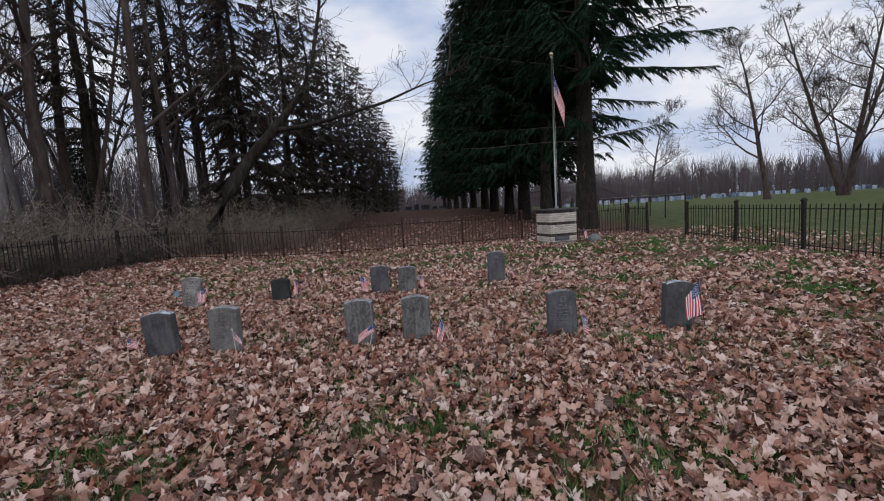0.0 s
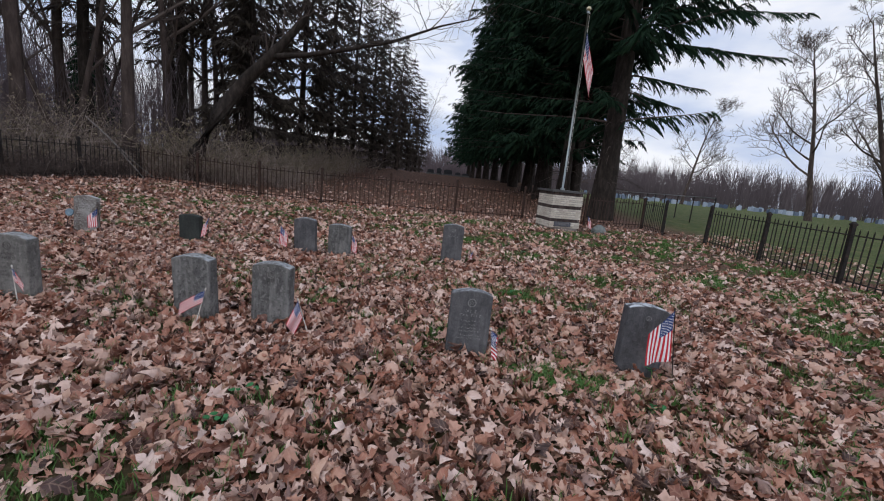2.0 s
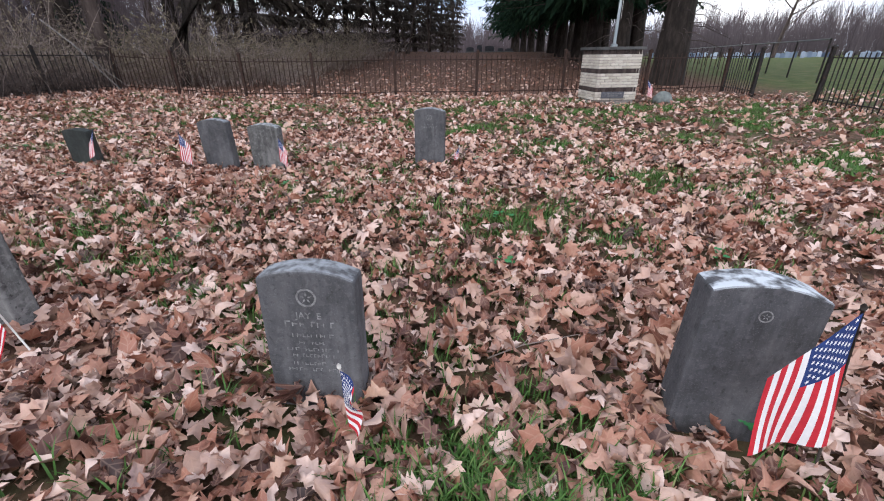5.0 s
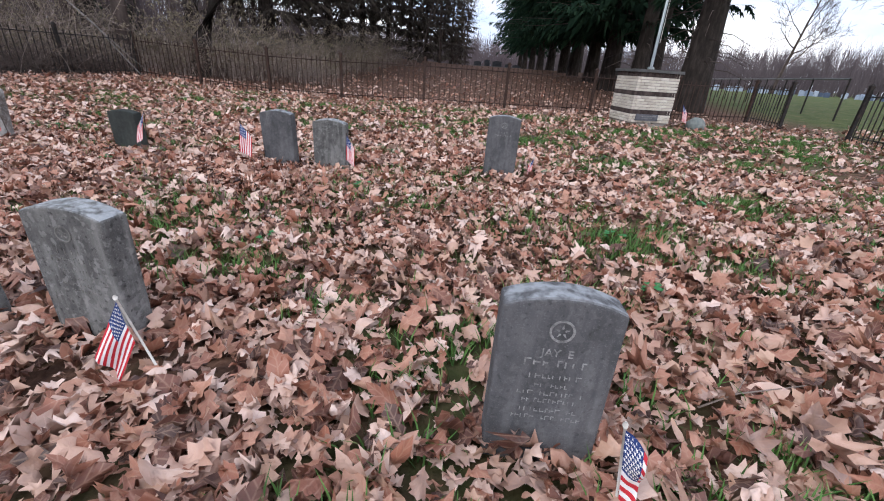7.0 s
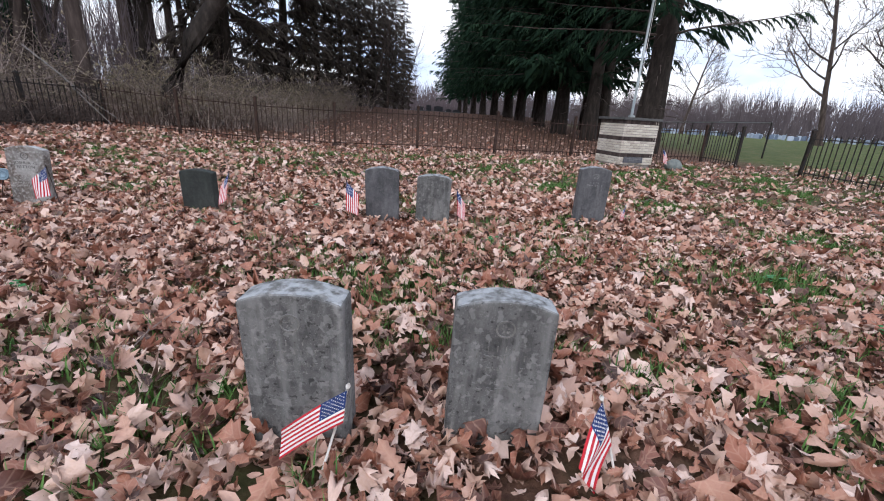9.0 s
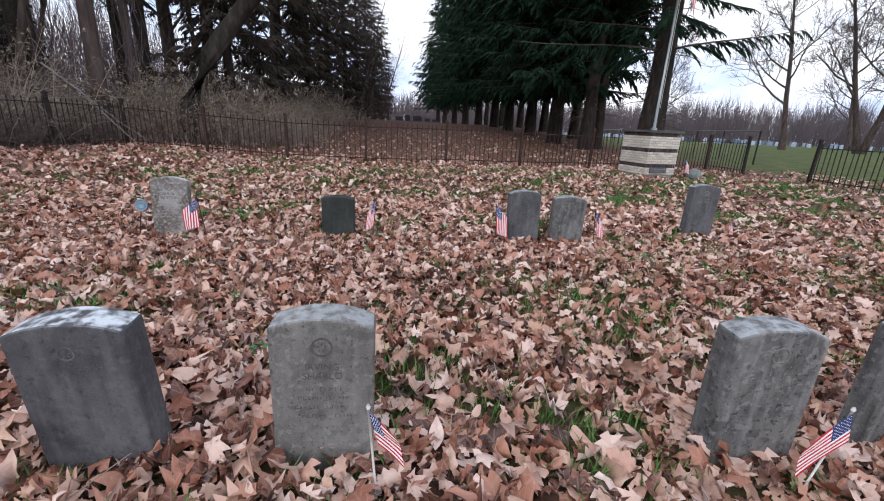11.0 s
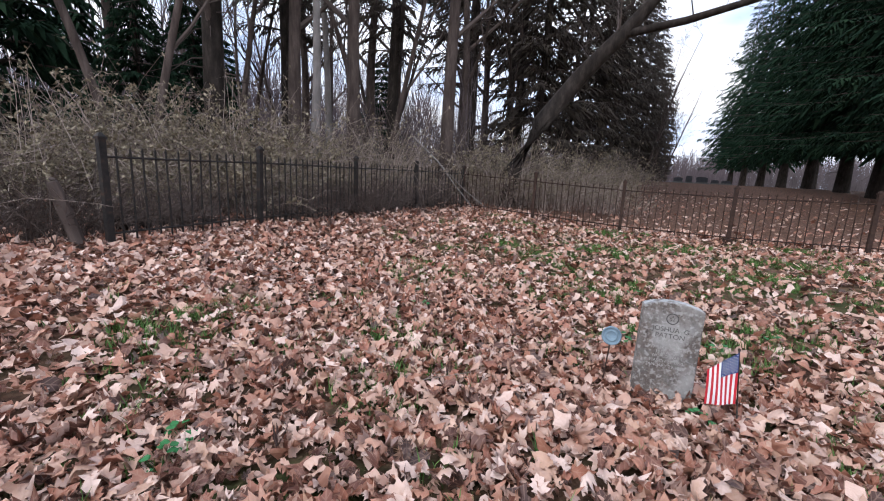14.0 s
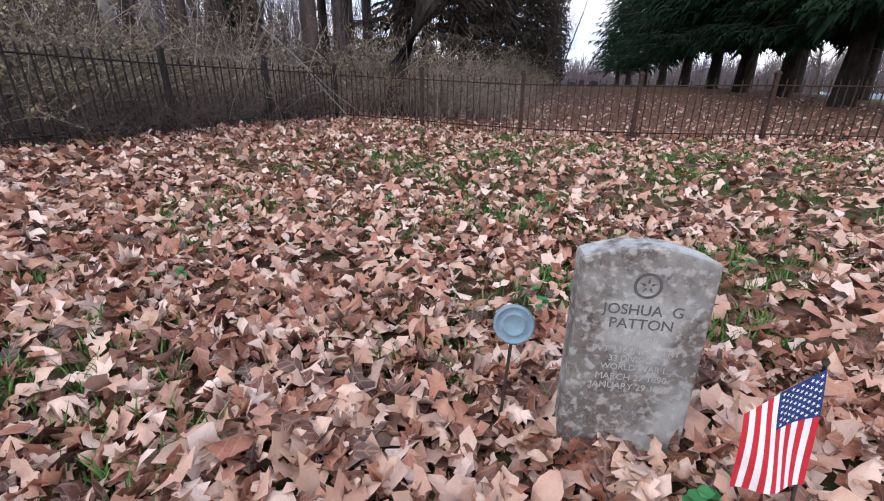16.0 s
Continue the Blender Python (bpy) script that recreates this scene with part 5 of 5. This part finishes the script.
def litter(n, x0, x1, y0, y1, lo, hi, curl, keep, tilt=0.48, stack=0.05, kinds=((0, 0.42), (1, 0.4), (2, 0.18))):
    global off
    for kind, share in kinds:
        k = int(n * share)
        x, y = rng.uniform(x0, x1, k), rng.uniform(y0, y1, k)
        ok = rng.random(k) < keep(x, y)
        x, y = x[ok], y[ok]
        if not len(x):
            continue
        P, tri, o = leaf_arrays(rng, kind, len(x), lo, hi, curl)
        P = scatter(rng, P, x, y, rng.uniform(0.002, stack, len(x)), tilt)
        kk = P.shape[1]
        allv.append(P.reshape(-1, 3))
        allt.append((tri[None] + (np.arange(len(x)) * kk)[:, None, None]).reshape(-1, 3) + off)
        alluv.append(np.tile(o, (len(x), 1)))
        off += len(x) * kk


def cover(x, y):
    s = bare_patch(x, y)
    c = np.clip(0.9 - 0.5 * np.clip(s - 0.25, 0, 1), 0.45, 1)
    heap = np.exp(-((x - 0.6) / 2.4) ** 2 - ((y - 5.2) / 0.5) ** 2) + np.exp(-((x + 2.4) / 1.8) ** 2 - ((y - 5.5) / 0.4) ** 2)
    west = np.clip((-6.5 - x) / 3, 0, 0.4)
    thin = 0.3 * np.clip((x + 1.0) / 2.0, 0, 1) * np.clip((y - 6.2) / 0.6, 0, 1) * np.clip(s + 0.7, 0, 1)
    tuft = 0.75 * np.exp(-((x - 2.0) / 0.38) ** 2 - ((y - 5.5) / 0.3) ** 2)
    return np.clip(c + heap + west - thin - tuft, 0.12, 1)


FAR_KINDS = ((4, 0.5), (3, 0.28), (2, 0.22))
OAK_KINDS = ((0, 0.3), (1, 0.2), (4, 0.34), (2, 0.16))
PLAIN_KINDS = ((5, 0.7), (3, 0.3))
litter(13000, -6.8, 4.0, 4.3, 7.0, 0.05, 0.145, 1.35, cover, tilt=0.5, kinds=OAK_KINDS)
litter(7000, -4.5, 4.2, 2.0, 4.4, 0.05, 0.14, 1.3, cover, tilt=0.5, kinds=OAK_KINDS)
litter(8000, -7.2, -2.6, 6.4, 9.6, 0.05, 0.135, 1.35, cover, tilt=0.5, kinds=OAK_KINDS)
litter(5000, -2.6, 4.0, 6.8, 9.0, 0.05, 0.135, 1.3, cover, tilt=0.5, kinds=OAK_KINDS)
litter(24000, -7.4, 4.4, 1.4, 8.6, 0.035, 0.11, 1.3, cover, tilt=0.5, kinds=FAR_KINDS)
litter(20000, -9.0, 5.0, 8.2, 11.5, 0.05, 0.145, 0.95, cover, kinds=PLAIN_KINDS)
litter(5500, -9.0, -7.2, 1.0, 8.4, 0.05, 0.14, 0.95, cover, kinds=FAR_KINDS)
litter(4000, 4.2, 5.2, 1.0, 10.0, 0.05, 0.14, 0.95, cover, kinds=FAR_KINDS)
litter(7500, -6.0, 5.0, 0.3, 3.2, 0.05, 0.14, 1.2, cover, kinds=FAR_KINDS)
litter(19000, -11.0, 9.6, 11.0, 19.0, 0.07, 0.16, 0.85, lambda x, y: np.where(x > 4.5, 0.5, 1.0) * cover(x, y), stack=0.06, kinds=PLAIN_KINDS)
litter(11000, 5.0, 9.6, 1.0, 11.0, 0.07, 0.15, 0.85, cover, kinds=PLAIN_KINDS)
litter(8000, -11.2, -9.0, 2.0, 11.0, 0.06, 0.145, 0.9, lambda x, y: 1.0 + 0 * x, kinds=PLAIN_KINDS)
litter(3000, -6.0, 5.0, -2.5, 0.4, 0.08, 0.16, 0.9, cover, kinds=PLAIN_KINDS)
litter(2600, -9.0, 8.0, 19.0, 40.0, 0.1, 0.18, 0.6, lambda x, y: np.clip(1.2 - (y - 19) / 21, 0.1, 1), kinds=FAR_KINDS)
litter(4000, -17.0, -11.3, 6.0, 22.0, 0.08, 0.16, 0.8, lambda x, y: 1.0 + 0 * x, kinds=PLAIN_KINDS)
litter(700, 9.9, 13.0, 8.0, 20.0, 0.1, 0.16, 0.8, lambda x, y: 1.0 + 0 * x, kinds=PLAIN_KINDS)
tagged(new("leaf_litter", big_mesh("leaf_litter", np.concatenate(allv), np.concatenate(allt), MAT_LEAF, np.concatenate(alluv), soft=True)), "thick litter of dry tan and russet fallen leaves", "leaves", kind="stuff")

# turf that shows between the leaves
rng = np.random.default_rng(9)
n_tuft = 11000
tx, ty = rng.uniform(-9.5, 9.3, n_tuft * 4), rng.uniform(1.0, 17.5, n_tuft * 4)
tx[:260], ty[:260] = rng.normal(2.0, 0.25, 260), rng.normal(5.5, 0.17, 260)
ok = (bare_patch(tx, ty) + rng.normal(0, 0.3, len(tx)) + 0.28 * np.clip(tx + 1.0, 0, 1) * np.clip(ty - 6.0, 0, 1) * np.clip(10.5 - ty, 0, 1)) > 0.34
ok[:260] = True
ok &= (tx > -8.0) | (rng.random(len(tx)) < 0.3)
tx, ty = tx[ok][:n_tuft], ty[ok][:n_tuft]
blades = 12
bx = np.repeat(tx, blades) + rng.normal(0, 0.035, len(tx) * blades)
by = np.repeat(ty, blades) + rng.normal(0, 0.035, len(tx) * blades)
ba, bh = rng.uniform(0, 2 * np.pi, len(bx)), rng.uniform(0.035, 0.105, len(bx))
bend = rng.uniform(0.2, 1.1, len(bx)) * bh
bz = heights(bx, by)
wx, wy = -np.sin(ba) * 0.0035, np.cos(ba) * 0.0035
dx, dy = np.cos(ba) * bend, np.sin(ba) * bend
V = np.stack((np.stack((bx - wx, by - wy, bz), -1), np.stack((bx + wx, by + wy, bz), -1),
              np.stack((bx + dx * 0.4 + wx * 0.8, by + dy * 0.4 + wy * 0.8, bz + bh * 0.65), -1), np.stack((bx + dx * 0.4 - wx * 0.8, by + dy * 0.4 - wy * 0.8, bz + bh * 0.65), -1),
              np.stack((bx + dx, by + dy, bz + bh), -1)), 1)
T = np.array(((0, 1, 2), (0, 2, 3), (3, 2, 4)))
T = (T[None] + (np.arange(len(bx)) * 5)[:, None, None]).reshape(-1, 3)
tagged(new("grass", big_mesh("grass", V.reshape(-1, 3), T, MAT_GRASS)), "short green grass tufts between fallen leaves", "grass", kind="stuff")

# single leaves that lie on top round the graves
rng = np.random.default_rng(12)
shapes = []
for i in range(14):
    P, tri, o = leaf_arrays(rng, i % 2, 1, 0.11, 0.165, 1.0)
    shapes.append(big_mesh("fallen_leaf", P[0], tri, MAT_LEAF, o, soft=True))
for i in range(290):
    row = i % 3
    x = rng.uniform(-6.3, 3.4)
    y = rng.uniform(5.0, 6.7) if row else rng.uniform(7.8, 9.4)
    if abs(y - 6.0) < 0.16 or abs(y - 9.1) < 0.16:
        y += 0.3
    part("fallen_leaf", shapes[i % 14], ground_ob, "", pose(x, y, float(heights(np.array(x), np.array(y))) + rng.uniform(0.03, 0.06), rng.normal(0, 14), rng.normal(0, 14), rng.uniform(0, 360)))

# dark green weeds with round leaves
def weed(seed):
    rng = random.Random(seed)
    top = thing("weed", Matrix.Identity(4), "low green weed with small rounded leaves", "weed", "weeds among the leaves")
    for k in range(7):
        a, r, s = rng.uniform(0, 6.283), rng.uniform(0.015, 0.075), rng.uniform(0.012, 0.022)
        z = rng.uniform(0.03, 0.08)
        c = Vector((math.cos(a) * r, math.sin(a) * r, z))
        ring = [c + Vector((math.cos(q * 0.7854) * s, math.sin(q * 0.7854) * s, rng.uniform(-0.004, 0.006))) for q in range(8)]
        g = Geo().face(*ring)
        g.tube([(c.x * 0.2, c.y * 0.2, -0.02), tuple(c)], [0.0015, 0.001], 3)
        part("leaf", g.mesh("leaf", MAT_CLOVER), top)
    return top


rngw = random.Random(3)
weeds = [weed(i) for i in range(3)]
for i in range(42):
    x, y = rngw.uniform(-7.0, 3.4), rngw.choice((rngw.uniform(4.4, 7.4), rngw.uniform(7.0, 12.0)))
    m = pose(x, y, height(x, y) + 0.02, 0, 0, rngw.uniform(0, 360))
    if i < 3:
        weeds[i].matrix_world = m
    else:
        copy_thing(weeds[i % 3], m)
# dry stalks and dropped twigs
for x, y, a, L in ((-3.36, 5.75, 60, 0.5), (-3.5, 5.35, 110, 0.35), (-4.2, 5.3, 20, 0.4), (-5.9, 8.3, 35, 0.45), (-1.9, 6.6, 80, 0.35), (0.6, 6.9, 140, 0.4), (-6.9, 9.9, 70, 0.5), (2.1, 6.2, 15, 0.4)):
    t = thing("dropped_twig", pose(x, y, height(x, y) + 0.06, 0, -9, a), "thin dry twig lying on fallen leaves", "twig", "dropped twigs")
    part("stem", Geo().tube([(-L / 2, 0, 0), (-L * 0.1, 0.02, 0.012), (L / 2, -0.01, 0.03)], [0.004, 0.0032, 0.0015], 5).mesh("stem", MAT_BRUSH), t)
    part("side_stem", Geo().tube([(-L * 0.1, 0.02, 0.012), (L * 0.15, 0.09, 0.04)], [0.0025, 0.001], 4).mesh("side_stem", MAT_BRUSH), t)
